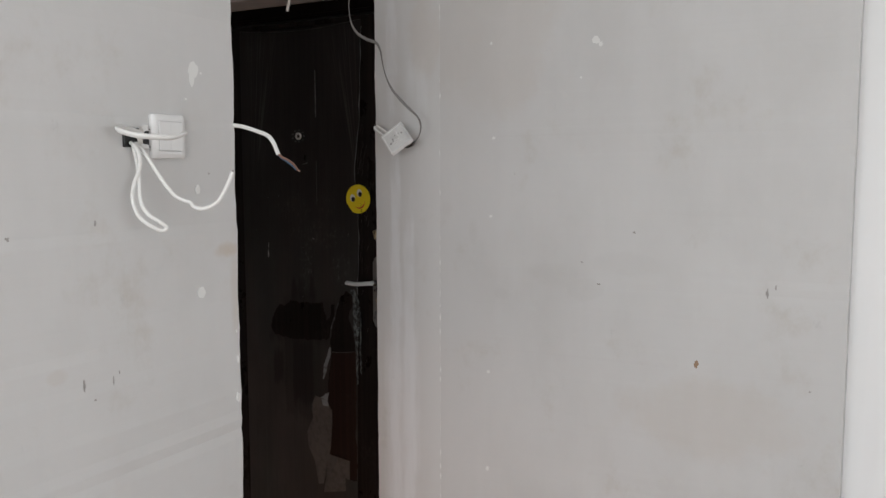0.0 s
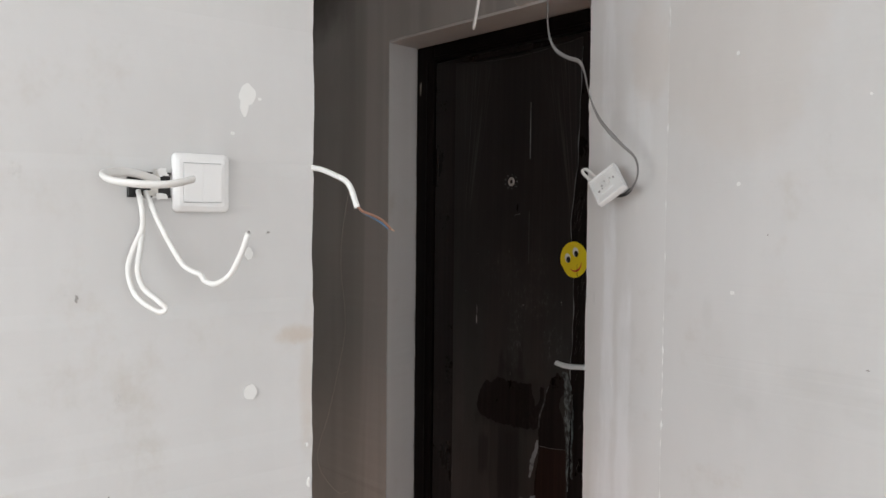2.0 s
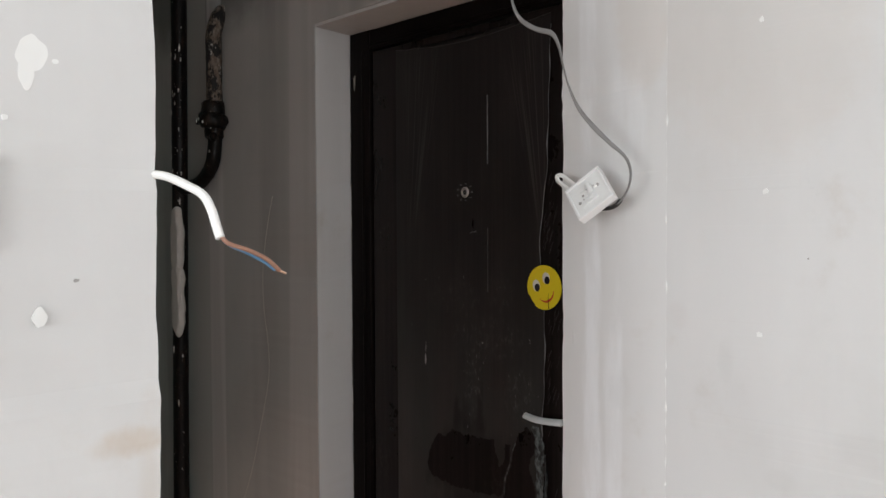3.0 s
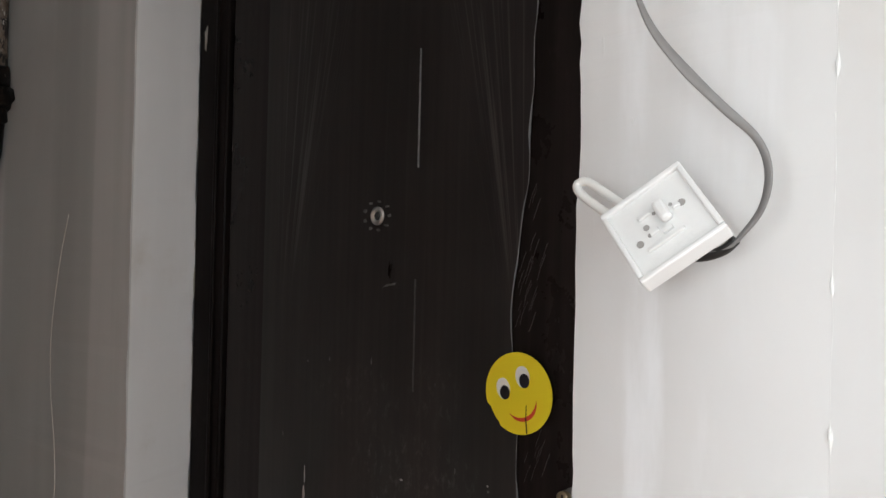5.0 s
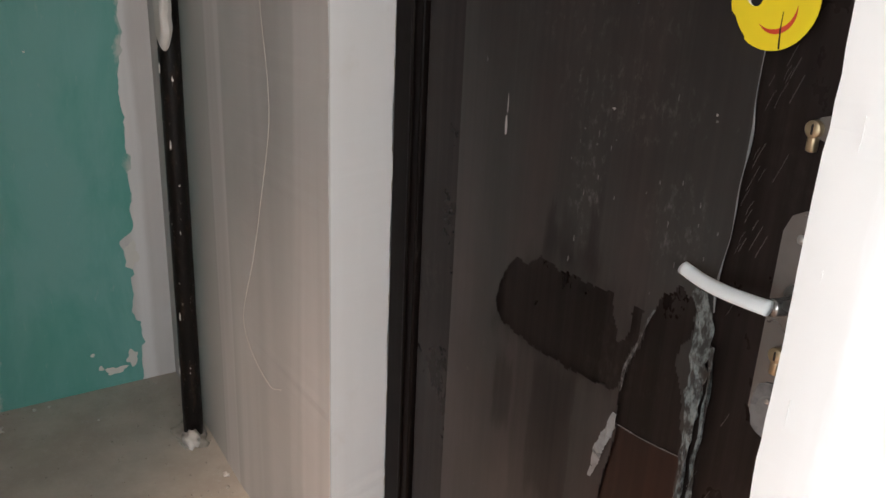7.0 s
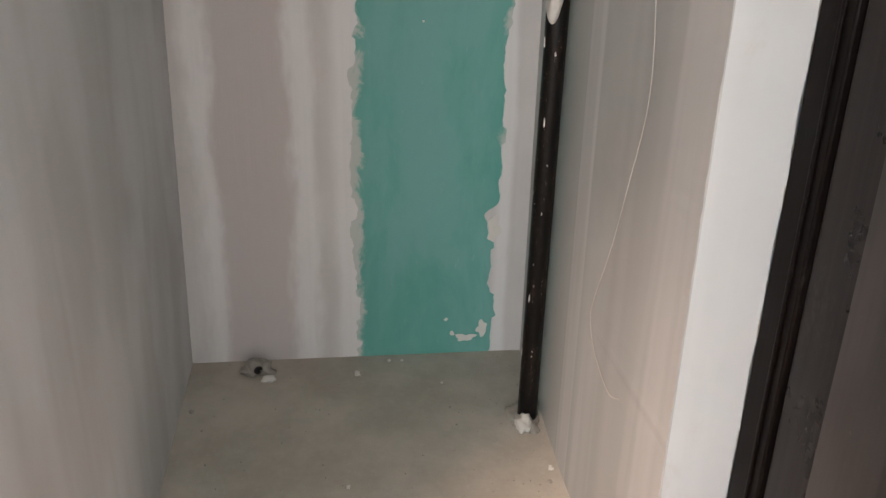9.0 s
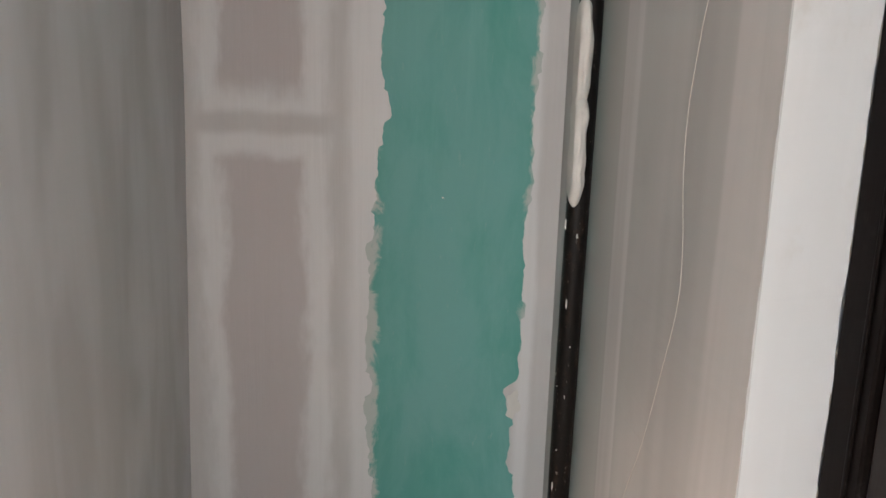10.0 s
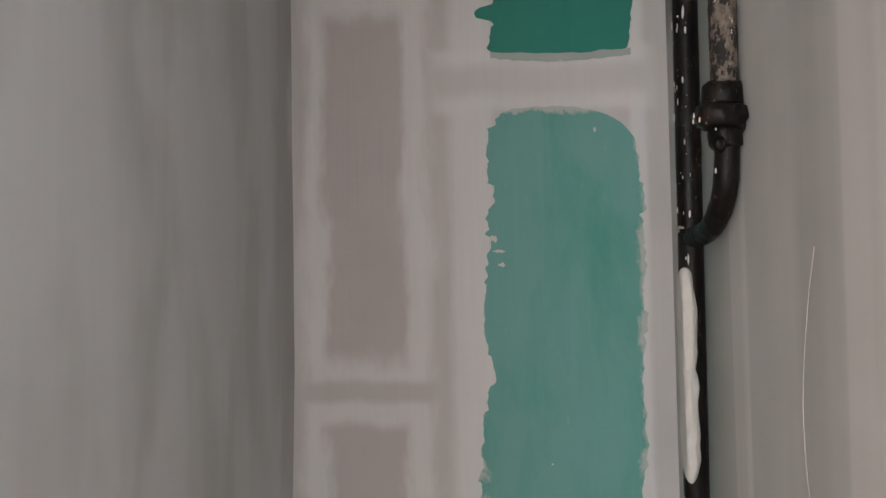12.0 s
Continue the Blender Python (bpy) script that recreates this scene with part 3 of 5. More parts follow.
structure("wall_side_south", box_mesh((-1.35, -2.75, 0), (1.08, -2.6005, TOP)), M_SOUTH, "plain grey end wall of the side room", "wall")
structure("wall_east", worn_prism([(1.195, -0.9552), (1.08, -1.1001), (1.08, -5.0), (1.195, -5.0)], 0, TOP, (0,), 3), M_WALL_EAST,
          "white plastered wall with switch, ending at the entrance", "wall")


def wall_with_window(name, horizontal, at, lo, hi, w0, w1):
    bm = bmesh.new()
    for a, b, z0, z1 in ((lo, w0, 0, TOP), (w1, hi, 0, TOP), (w0, w1, 0, 0.8), (w0, w1, 2.2, TOP)):
        if horizontal:
            add_box(bm, (a, at - 0.3, z0), (b, at, z1))
        else:
            add_box(bm, (at, a, z0), (at + 0.3, b, z1))
    return structure(name, bm, M_WHITE, "unseen plain white room wall with an assumed window opening", "wall")


wall_with_window("wall_room_south", True, -4.5, 1.195, 5.5, 1.45, 3.15)
# unseen wall, its opening added for the east lamp
wall_with_window("wall_room_east", False, 5.0, -4.5, 0.1, -3.05, -1.35)

# plaster lining of the door opening
structure("reveal_1", worn_prism([(DL - 0.06, 0.139), (DL - 0.06, 0.0035), (DL - 0.001, 0.0035), (DL - 0.028, 0.139)], 0, DT - 0.008, (3,), 7), M_REVEAL,
          "pale plastered reveal of the door opening", "wall")
structure("reveal_2", box_mesh((DL - 0.06, 0.003, DT - 0.008), (DR - 0.001, 0.139, DT + 0.003)), M_REVEAL, "pale plastered head of the door opening", "wall")

M_CREASE = simple("foil_crease", (0.05, 0.046, 0.044), 0.35, 0, 0.3, 70, 0.3)
M_FILM_THICK = simple("milky_film", (0.15, 0.15, 0.15), 0.25, 0, 0.35, 70, 0.5)

# ---- entrance door ----
def inside(u, v, poly):
    hit = False
    for (a, b), (c, d) in zip(poly, poly[1:] + poly[:1]):
        if (b > v) != (d > v) and u < (c - a) * (v - b) / (d - b) + a:
            hit = not hit
    return hit


FILM_RIGHT = ((0.0, 0.722), (0.72, 0.73), (0.80, 0.733), (0.94, 0.737), (1.0, 0.734), (1.044, 0.737), (1.10, 0.741), (1.19, 0.743), (1.27, 0.741), (1.406, 0.727), (1.498, 0.736), (1.575, 0.749), (1.767, 0.756), (1.95, 0.762))
film_right = lambda z: float(np.interp(z, [p[0] for p in FILM_RIGHT], [p[1] for p in FILM_RIGHT]))


def door_film(x0, z0, z1, dx, dz):
    """Protective film stretched over the leaf: a sagging top, torn and wiped openings."""
    tears = [
        [(0.335, 0.835), (0.346, 0.868), (0.362, 0.90), (0.377, 0.921), (0.405, 0.918), (0.432, 0.94), (0.487, 0.938), (0.581, 0.942), (0.594, 0.883), (0.61, 0.89), (0.621, 0.939), (0.634, 0.941), (0.62, 0.862), (0.607, 0.811), (0.555, 0.803), (0.445, 0.797), (0.36, 0.805)],
        [(0.684, 0.997), (0.712, 0.975), (0.708, 0.942), (0.694, 0.898), (0.71, 0.86), (0.722, 0.794), (0.724, 0.30), (0.585, 0.30), (0.599, 0.635), (0.616, 0.76), (0.612, 0.817), (0.634, 0.893), (0.646, 0.937), (0.656, 0.957)],
        [(0.509, 1.478), (0.516, 1.445), (0.521, 1.452), (0.519, 1.475)],
    ]
    nx, nz = int((0.74 - x0) / dx), int((z1 - z0) / dz)
    verts, faces, index = [], [], {}

    def place(i, k):
        z = z0 + k * dz
        return x0 + (film_right(z) - x0) * i / nx, z

    def vertex(i, k):
        if (i, k) not in index:
            x, z = place(i, k)
            lift = 0.0045 + 0.0008 * noise.noise(Vector((x * 7, z * 3, 1)))
            if k == nz:
                z -= 0.018 * math.sin(math.pi * i / nx) + 0.004 * noise.noise(Vector((x * 14, 2, 2)))
            index[i, k] = len(verts)
            verts.append((x, 0.146 - lift, z))
        return index[i, k]

    for i in range(nx):
        for k in range(nz):
            u, v = place(i + 0.5, k + 0.5)
            du = 0.006 * noise.noise(Vector((u * 45, v * 25, 5))) + 0.002 * noise.noise(Vector((u * 160, v * 90, 2)))
            dv = 0.007 * noise.noise(Vector((u * 60, v * 45, 9))) + 0.002 * noise.noise(Vector((u * 150, v * 90, 4)))
            if not any(inside(u + du, v + dv, t) for t in tears):
                faces.append((vertex(i, k), vertex(i + 1, k), vertex(i + 1, k + 1), vertex(i, k + 1)))
    me = bpy.data.meshes.new("plastic_wrap")
    me.from_pydata(verts, [], faces)
    me.materials.append(M_FILM)
    for f in me.polygons:
        f.use_smooth = True
    return new("plastic_wrap", me)


def entrance_door():
    door = thing("entrance_door", (0.46, 0.2, 0), "closed dark brown entrance door wrapped in torn dusty film", "door")

    def frame_post(x0, x1, flip):
        bm = bmesh.new()
        add_box(bm, (x0, 0.139, 0.0), (x1, 0.26, 2.016), 0.004, 2)
        a, b = (x1 - 0.03, x1 - 0.022) if not flip else (x0 + 0.022, x0 + 0.03)
        add_box(bm, (a, 0.134, 0.0), (b, 0.1395, 1.955), 0.0022, 2)
        return bm

    part("frame_post", frame_post(0.0085, 0.098, False), M_FRAME, door)
    part("frame_post", frame_post(0.848, 0.9095, True), M_FRAME, door)
    head = bmesh.new()
    add_box(head, (0.0985, 0.139, 1.955), (0.8475, 0.26, 2.0095), 0.004, 2)
    add_box(head, (0.0985, 0.134, 1.962), (0.8475, 0.1385, 1.97), 0.002, 2)
    part("frame_head", head, M_FRAME, door)
    leaf = bmesh.new()
    add_box(leaf, (0.106, 0.146, 0.012), (0.8475, 0.21, 1.95), 0.003, 2)
    part("leaf", leaf, M_LEAF, door)
    part("rebate", box_mesh((0.0985, 0.165, 0.0), (0.1055, 0.2, 1.954)), M_GAP, door)
    # pale strips in place of the highlights along the leaf's upright groove
    for z0, z1 in ((1.61, 1.775), (1.30, 1.455)):
        part("groove_highlight", box_mesh((0.5625, 0.1385, z0), (0.5637 if z0 > 1.5 else 0.5631, 0.1465, z1), 0.0002), M_FILM_THICK if z0 > 1.5 else M_CREASE, door)
    for x in (0.232, 0.246, 0.262, 0.276):
        part("moulding", box_mesh((x, 0.1435, 0.08), (x + 0.005, 0.1465, 1.86), 0.001), M_LEAF, door)
    film = door_film(0.215, 0.03, 1.935, 0.003, 0.0035)
    film.parent = door
    film.matrix_parent_inverse = door.matrix_world.inverted()
    film["label"] = "torn clear plastic film with dust"
    # torn strips hanging at the openings: spine from top to bottom as (x, z, half width)
    strips = [
        [(0.716, 1.0, 0.014), (0.727, 0.96, 0.015), (0.727, 0.92, 0.014), (0.727, 0.87, 0.011), (0.730, 0.80, 0.006), (0.730, 0.72, 0.005), (0.732, 0.66, 0.002)],
        [(0.744, 0.94, 0.003), (0.748, 0.86, 0.004), (0.744, 0.78, 0.003), (0.748, 0.70, 0.004)],
        [(0.613, 0.782, 0.005), (0.601, 0.74, 0.010), (0.585, 0.69, 0.008), (0.580, 0.662, 0.003)],
        [(0.598, 0.612, 0.006), (0.584, 0.592, 0.016), (0.588, 0.566, 0.017), (0.594, 0.54, 0.008)],
        [(0.652, 0.948, 0.0015), (0.636, 0.905, 0.002), (0.621, 0.86, 0.0025), (0.612, 0.815, 0.002)],
    ]
    for seed, spine in enumerate(strips):
        left, right = [], []
        for i in range(37):
            q = spine[0][1] + (spine[-1][1] - spine[0][1]) * i / 36
            x, half = (float(np.interp(-q, [-p[1] for p in spine], [p[n] for p in spine])) for n in (0, 2))
            left.append((x - half * (0.65 + 0.9 * abs(noise.noise(Vector((seed, q * 40, 1)))) + 0.6 * abs(noise.noise(Vector((seed, q * 140, 2))))), q))
            right.append((x + half * (0.65 + 0.9 * abs(noise.noise(Vector((seed, q * 36, 7)))) + 0.6 * abs(noise.noise(Vector((seed, q * 130, 4))))), q))
        part("film_strip", slab(left + right[::-1], lambda u, v, h: Vector((u, 0.1405 - h - 0.002 * math.sin(v * 90), v)), 0.0008), M_RIM if seed in (2, 3) else M_STRIP, door, "milky torn film strip")
    for sheet, y in (([(0.544, 0.596), (0.587, 0.585), (0.615, 0.548), (0.616, 0.501), (0.606, 0.405), (0.577, 0.267), (0.555, 0.262), (0.536, 0.344), (0.505, 0.398), (0.501, 0.452), (0.529, 0.51), (0.52, 0.551)], 0.1385), ([(0.598, 0.38), (0.645, 0.378), (0.691, 0.369), (0.689, 0.257), (0.576, 0.233)], 0.1395)):
        part("film_flap", slab(sheet, lambda u, v, h, y=y: Vector((u, y - h - 0.004 * math.sin(u * 70), v)), 0.0008), M_SHEET, door, "hanging dusty film flap")
    bare = [(0.616, 0.763), (0.66, 0.766), (0.726, 0.777), (0.7285, 0.72), (0.723, 0.30), (0.586, 0.30), (0.60, 0.635)]
    part("bare_foil", slab(bare, lambda u, v, h: Vector((u, 0.1457 - h, v)), 0.0006), M_BARE, door, "bare reddish-brown door foil")
    part("film_rim", tube([(0.616, 0.1443, 0.764), (0.66, 0.1443, 0.767), (0.70, 0.1443, 0.773), (0.727, 0.1443, 0.778)], lambda t: 0.0007 + 0.0012 * abs(noise.noise(Vector((t * 9, 3, 0)))), 6, 6), M_FILM_THICK, door)
    edge = [(film_right(z) + 0.0015 * math.sin(z * 60), 0.1405, z) for z in [0.98 + 0.03 * i for i in range(32)]]
    # pale colour and uneven width paint the highlights on the curled edge
    part("film_edge", tube(edge, lambda t: 0.0004 + 0.0020 * max(0.0, noise.noise(Vector((t * 16, 0, 0))) + 0.15), 6, 4), M_RIM, door, "bright curled film edge")
    sag = [(0.215 + 0.0182 * i * 3, 0.1408, 1.935 - 0.018 * math.sin(math.pi * i / 10)) for i in range(11)]
    part("film_rim", tube(sag, lambda t: 0.0005 + 0.0009 * abs(noise.noise(Vector((t * 14, 5, 0)))), 6, 5), M_CREASE, door)
    dice = random.Random(7)
    crinkles = bmesh.new()
    for i in range(48):
        z = dice.uniform(1.40, 1.57) if i < 20 else dice.uniform(1.06, 1.28) if i < 42 else dice.uniform(0.7, 1.0)
        x = film_right(z) + dice.uniform(0.004, 0.04)
        d = dice.uniform(0.006, 0.016)
        tube([(x - d * 0.35, 0.1456, z - d), (x + dice.uniform(-0.001, 0.001), 0.1451, z), (x + d * 0.4, 0.1456, z + d)], dice.uniform(0.0002, 0.0004), 5, 3, 1.0, crinkles)
    part("film_crinkle", crinkles, M_CREASE, door, "fine diagonal crinkles in the foil")
    # spyhole
    eye = part("spyhole", lathe([(0.0, 0.0), (0.0135, 0.0), (0.0135, 0.004), (0.0115, 0.0062), (0.0085, 0.0062), (0.0075, 0.003), (0.0, 0.003)], (0.484, 0.144, 1.544), (0, -1, 0)), M_STEEL, door, "worn chrome spyhole ring", True)
    part("lens", lathe([(0.0, 0.0), (0.0065, 0.0), (0.004, 0.0025), (0.0, 0.003)], (0.484, 0.1405, 1.544), (0, -1, 0), 20), M_BOX, eye)
    for i in range(9):
        a = 2 * math.pi * i / 9
        r = 0.021 + 0.007 * noise.noise(Vector((i, 4, 4)))
        u, v = 0.484 + r * math.cos(a) * 1.25, 1.544 + r * math.sin(a)
        part("film_fray", slab(blob_outline(u, v, 0.004, 0.0022, 0.8, i, 9), lambda a_, b_, h: Vector((a_, 0.1395 - h, b_)), 0.0006), M_FILM_THICK, door)
    part("notch", slab([(0.513, 1.449), (0.522, 1.449), (0.521, 1.47), (0.5185, 1.482)], lambda u, v, h: Vector((u, 0.1408 - h, v)), 0.0006), M_GAP, door)
    part("film_fray", slab([(0.498, 1.441), (0.523, 1.446), (0.525, 1.449), (0.506, 1.446)], lambda u, v, h: Vector((u, 0.1403 - h, v)), 0.0006), M_FILM_THICK, door)
    # lock plate, cylinders and lever
    plate = bmesh.new()
    outline = [(0.802, 0.895), (0.86, 0.895)] + [(0.86, 1.10), (0.853, 1.118), (0.84, 1.126), (0.822, 1.126), (0.809, 1.118), (0.802, 1.10)]
    slab(outline, lambda u, v, h: Vector((u, 0.146 - h, v)), 0.011, plate)
    bmesh.ops.bevel(plate, geom=[e for e in plate.edges if all(abs(v.co.y - 0.135) < 1e-4 for v in e.verts)], offset=0.003, segments=2, affect="EDGES")
    lock = part("lock_plate", plate, M_LOCKPLATE, door, "dark satin lock plate")
    for z in (1.098, 0.915):
        part("screw", lathe([(0, 0), (0.0052, 0), (0.0048, 0.0018), (0.0025, 0.003), (0, 0.003)], (0.826, 0.1352, z), (0, -1, 0), 16), M_STEEL, lock, "", True)

    def cylinder(x, z, y, parent):
        bm = lathe([(0, 0), (0.0088, 0), (0.0088, 0.009), (0.0078, 0.010), (0, 0.010)], (x, y, z), (0, -1, 0), 20)
        add_box(bm, (x - 0.005, y - 0.0095, z - 0.023), (x + 0.005, y, z - 0.005), 0.003, 2)
        c = part("lock_cylinder", bm, M_BRASS, parent, "worn brass lock cylinder", True)
        part("keyway", box_mesh((x - 0.001, y - 0.0106, z - 0.005), (x + 0.001, y - 0.0095, z + 0.005)), M_GAP, c)

    cylinder(0.8285, 0.972, 0.136, lock)
    cylinder(0.812, 1.206, 0.146, door)
    part("escutcheon", slab(blob_outline(0.835, 1.208, 0.024, 0.014, 0.3, 2, 18), lambda u, v, h: Vector((u, 0.1459 - h, v)), 0.003), M_LOCKPLATE, door)
    part("latch_guard", slab(blob_outline(0.833, 0.905, 0.03, 0.033, 0.25, 6, 22), lambda u, v, h: Vector((u, 0.1345 - h, v)), 0.002), M_FILM_THICK, door)
    neck = tube([(0.838, 0.137, 1.036), (0.838, 0.11, 1.036), (0.834, 0.094, 1.0365)], 0.0095, 14, 4)
    lathe([(0, 0), (0.019, 0), (0.018, 0.004), (0.012, 0.007), (0, 0.007)], (0.838, 0.1352, 1.036), (0, -1, 0), 24, neck)
    lever = part("lever", tube([(0.836, 0.088, 1.0375), (0.812, 0.0905, 1.0345), (0.776, 0.098, 1.0295), (0.74, 0.107, 1.0265), (0.703, 0.117, 1.0275)], lambda t: 0.0088 - 0.0010 * t, 14, 6, 0.62), M_LEVER, door, "pale film-wrapped door lever", True)
    part("neck", neck, M_LOCKPLATE, lever, "", True)
    # scratches and nicks in the film
    nicks = [(0.334, 1.11, 0.0022, 0.016), (0.335, 1.142, 0.0008, 0.012), (0.545, 1.175, 0.003, 0.0013), (0.698, 1.197, 0.0016, 0.0016), (0.699, 1.19, 0.0016, 0.0016)]
    dice = random.Random(12)
    for i in range(30):
        u, v = (dice.gauss(0.51, 0.022), dice.gauss(1.08, 0.07)) if i < 11 else (dice.gauss(0.66, 0.035), dice.gauss(1.05, 0.06)) if i < 20 else (dice.uniform(0.26, 0.72), dice.uniform(0.95, 1.35))
        nicks.append((min(max(u, 0.23), 0.725), v, dice.uniform(0.0004, 0.0011), dice.uniform(0.001, 0.004)))
    for i, (u, v, ru, rv) in enumerate(nicks):
        part("nick", slab(blob_outline(u, v, ru, rv, 0.9, i + 20, 8), lambda a, b, h: Vector((a, 0.1398 - h, b)), 0.0006), M_FLAP if i < 4 else M_FILM_THICK, door)
    # chipped paint along the frame's arris
    for i in range(26):
        z = 0.12 + 0.073 * i + 0.04 * noise.noise(Vector((i * 1.7, 1, 1)))
        part("chip", slab(blob_outline(0.0105, z, 0.0006 + 0.0022 * abs(noise.noise(Vector((i * 2.3, 3, 1)))), 0.006 + 0.03 * abs(noise.noise(Vector((i * 1.3, 5, 2)))), 0.8, i + 50, 12), lambda u, v, h: Vector((u, 0.1388 - h, v)), 0.0006), M_DEBRIS, door)
    part("chip", slab(blob_outline(0.03, 1.875, 0.004, 0.02, 0.9, 71, 18), lambda u, v, h: Vector((u, 0.1388 - h, v)), 0.0008), M_DEBRIS, door)
    return door


entrance_door()


def smiley_sticker():
    s = thing("sticker", (0.737, 0.14, 1.271), "round yellow smiling face sticker, cracked, on the door", "sticker")
    at = lambda y: (lambda u, v, h: Vector((0.7445 + u, y - h, 1.3215 + v)))
    disc = [(0.0505 * math.cos(a), 0.0505 * math.sin(a)) for a in [2 * math.pi * i / 56 for i in range(56)]]
    disc = [(u + (0.004 if u < -0.03 and v < -0.02 else 0), v) for u, v in disc]
    part("face", slab(disc, at(0.1372), 0.0008), M_YELLOW, s)

    def oval(u, v, ru, rv, tilt, n=26):
        c, d = math.cos(tilt), math.sin(tilt)
        return [(u + ru * math.cos(a) * c - rv * math.sin(a) * d, v + ru * math.cos(a) * d + rv * math.sin(a) * c) for a in [2 * math.pi * i / n for i in range(n)]]

    for u, v in ((-0.0225, 0.0035), (0.0065, 0.021)):
        e = part("eye", slab(oval(u, v, 0.0105, 0.0135, 0.25), at(0.1362), 0.0004), M_EYE, s, "white printed eye")
        part("pupil", slab(oval(u + 0.003, v - 0.0045, 0.0075, 0.0088, 0.1), at(0.1357), 0.0004), M_PUPIL, e, "black printed pupil")
    up, low = [], []
    for i in range(17):
        a = radians(238 + 118 * i / 16)
        k = math.sin(math.pi * i / 16)
        c = (0.0015, -0.0035)
        up.append((c[0] + 0.0262 * math.cos(a), c[1] + 0.0262 * math.sin(a)))
        low.append((c[0] + (0.0262 + 0.0052 * k) * math.cos(a), c[1] + (0.0262 + 0.0052 * k) * math.sin(a)))
    part("mouth", slab(up + low[::-1], at(0.1362), 0.0004), M_MOUTH, s, "red printed mouth")
    crack = [(0.0130, -0.012), (0.0136, -0.012), (0.0138, -0.028), (0.0158, -0.047), (0.0140, -0.047), (0.0126, -0.03)]
    part("crack", slab(crack, at(0.1356), 0.0003), M_GAP, s)
    return s


smiley_sticker()


# ---- green boards in the west wall ----
def green_board(z0, z1, left, right, arch, seed, material):
    """Bare board face between ragged filler edges; left and right give the edge at a height."""
    n = int((z1 - z0) / 0.008)
    l, r = [], []
    for i in range(n + 1):
        z = z0 + (z1 - z0) * i / n
        rag = lambda s: 0.014 * noise.noise(Vector((seed + s, z * 6, 1))) + 0.009 * noise.noise(Vector((seed + s, z * 22, 3))) + (0.013 if noise.noise(Vector((seed + s, z * 9, 8))) > 0.22 else 0.0) + 0.007 * noise.noise(Vector((seed + s, z * 60, 5))) * (1.8 if 1.45 < z < 1.75 else 0.7)
        q = max(0.0, (z - z1 + arch) / arch) if arch else 0.0
        pull = 0.035 * q ** 3
        bite = 0.02 * max(0.0, noise.noise(Vector((seed, z * 55, 12)))) * (1.0 if 1.6 < z < 1.95 or z > 2.1 else 0.3)
        l.append((left(z) + rag(0) + pull + bite - (0.03 * max(0.0, noise.noise(Vector((seed, z * 11, 2)))) if z > 2.12 else 0.0), z + (0.004 * math.sin(z * 40) if 0 < i < n else 0.0)))
        r.append((right(z) + rag(40) - 0.006 - pull * 2.6 - (0.03 * q if arch else 0.0), z))
    top = []
    if arch:
        for i in range(1, 24):
            t = i / 24
            y = l[-1][0] * (1 - t) + r[-1][0] * t
            top.append((y, z1 + 0.012 * math.sin(math.pi * t) + 0.006 * noise.noise(Vector((y * 25, seed, 0)))))
    bm = bmesh.new()
    rows_l = [(bm.verts.new(ON_WEST(y, z, 0.0015)), bm.verts.new(ON_WEST(r[i][0], r[i][1], 0.0015))) for i, (y, z) in enumerate(l)]
    for a, b in zip(rows_l, rows_l[1:]):
        bm.faces.new((a[0], a[1], b[1], b[0]))
    if top:
        bm.faces.new([rows_l[-1][0], rows_l[-1][1]] + [bm.verts.new(ON_WEST(y, z, 0.0015)) for y, z in reversed(top)])
    else:
        low = []
        for i in range(1, 30):
            y = l[0][0] * (1 - i / 30) + r[0][0] * i / 30
            low.append(bm.verts.new(ON_WEST(y, z0 - 0.004 - 0.006 * math.sin(math.pi * i / 30) + 0.006 * noise.noise(Vector((y * 18, seed, 0))) + 0.003 * noise.noise(Vector((y * 70, seed, 3))), 0.0015)))
        bm.faces.new([rows_l[0][1], rows_l[0][0]] + low)
    made = bmesh.ops.extrude_face_region(bm, geom=bm.faces[:])["geom"]
    for v in made:
        if isinstance(v, bmesh.types.BMVert):
            v.co.x -= 0.004
    return structure("wall_panel", bm, material, "bare green moisture-resistant plasterboard with ragged filler edges", "wall panel")


step_between = lambda pts: (lambda z: float(np.interp(z, [p[0] for p in pts], [p[1] for p in pts])))
board_1 = green_board(0.0005, 1.955, step_between([(0, -0.497), (0.75, -0.507), (1.16, -0.478), (1.17, -0.465), (1.55, -0.462), (1.95, -0.452)]),
                      step_between([(0, -0.075), (0.3, -0.075), (0.47, -0.105), (0.5, -0.065), (0.9, -0.06), (1.5, -0.045), (1.95, -0.055)]), 0.10, 3, M_GREEN)
board_2 = green_board(2.118, TOP - 0.002, step_between([(2.1, -0.455), (2.15, -0.44), (2.2, -0.438), (2.208, -0.48), (2.228, -0.488), (2.238, -0.44), (2.6, -0.44)]), step_between([(2.1, -0.066), (2.6, -0.06)]), 0.0, 11, M_GREEN_FRESH)
veil = [(-0.44 + 0.37 * i / 30, 2.116) for i in range(31)] + [(-0.07 - 0.37 * i / 30, 2.098 - 0.012 * math.sin(math.pi * i / 30) + 0.005 * noise.noise(Vector((i * 0.7, 3, 1)))) for i in range(31)]
part("filler_veil", slab(veil, lambda u, v, h: ON_WEST(u, v, h), 0.0007), M_VEIL, board_2, "thin grey-green filler veil")
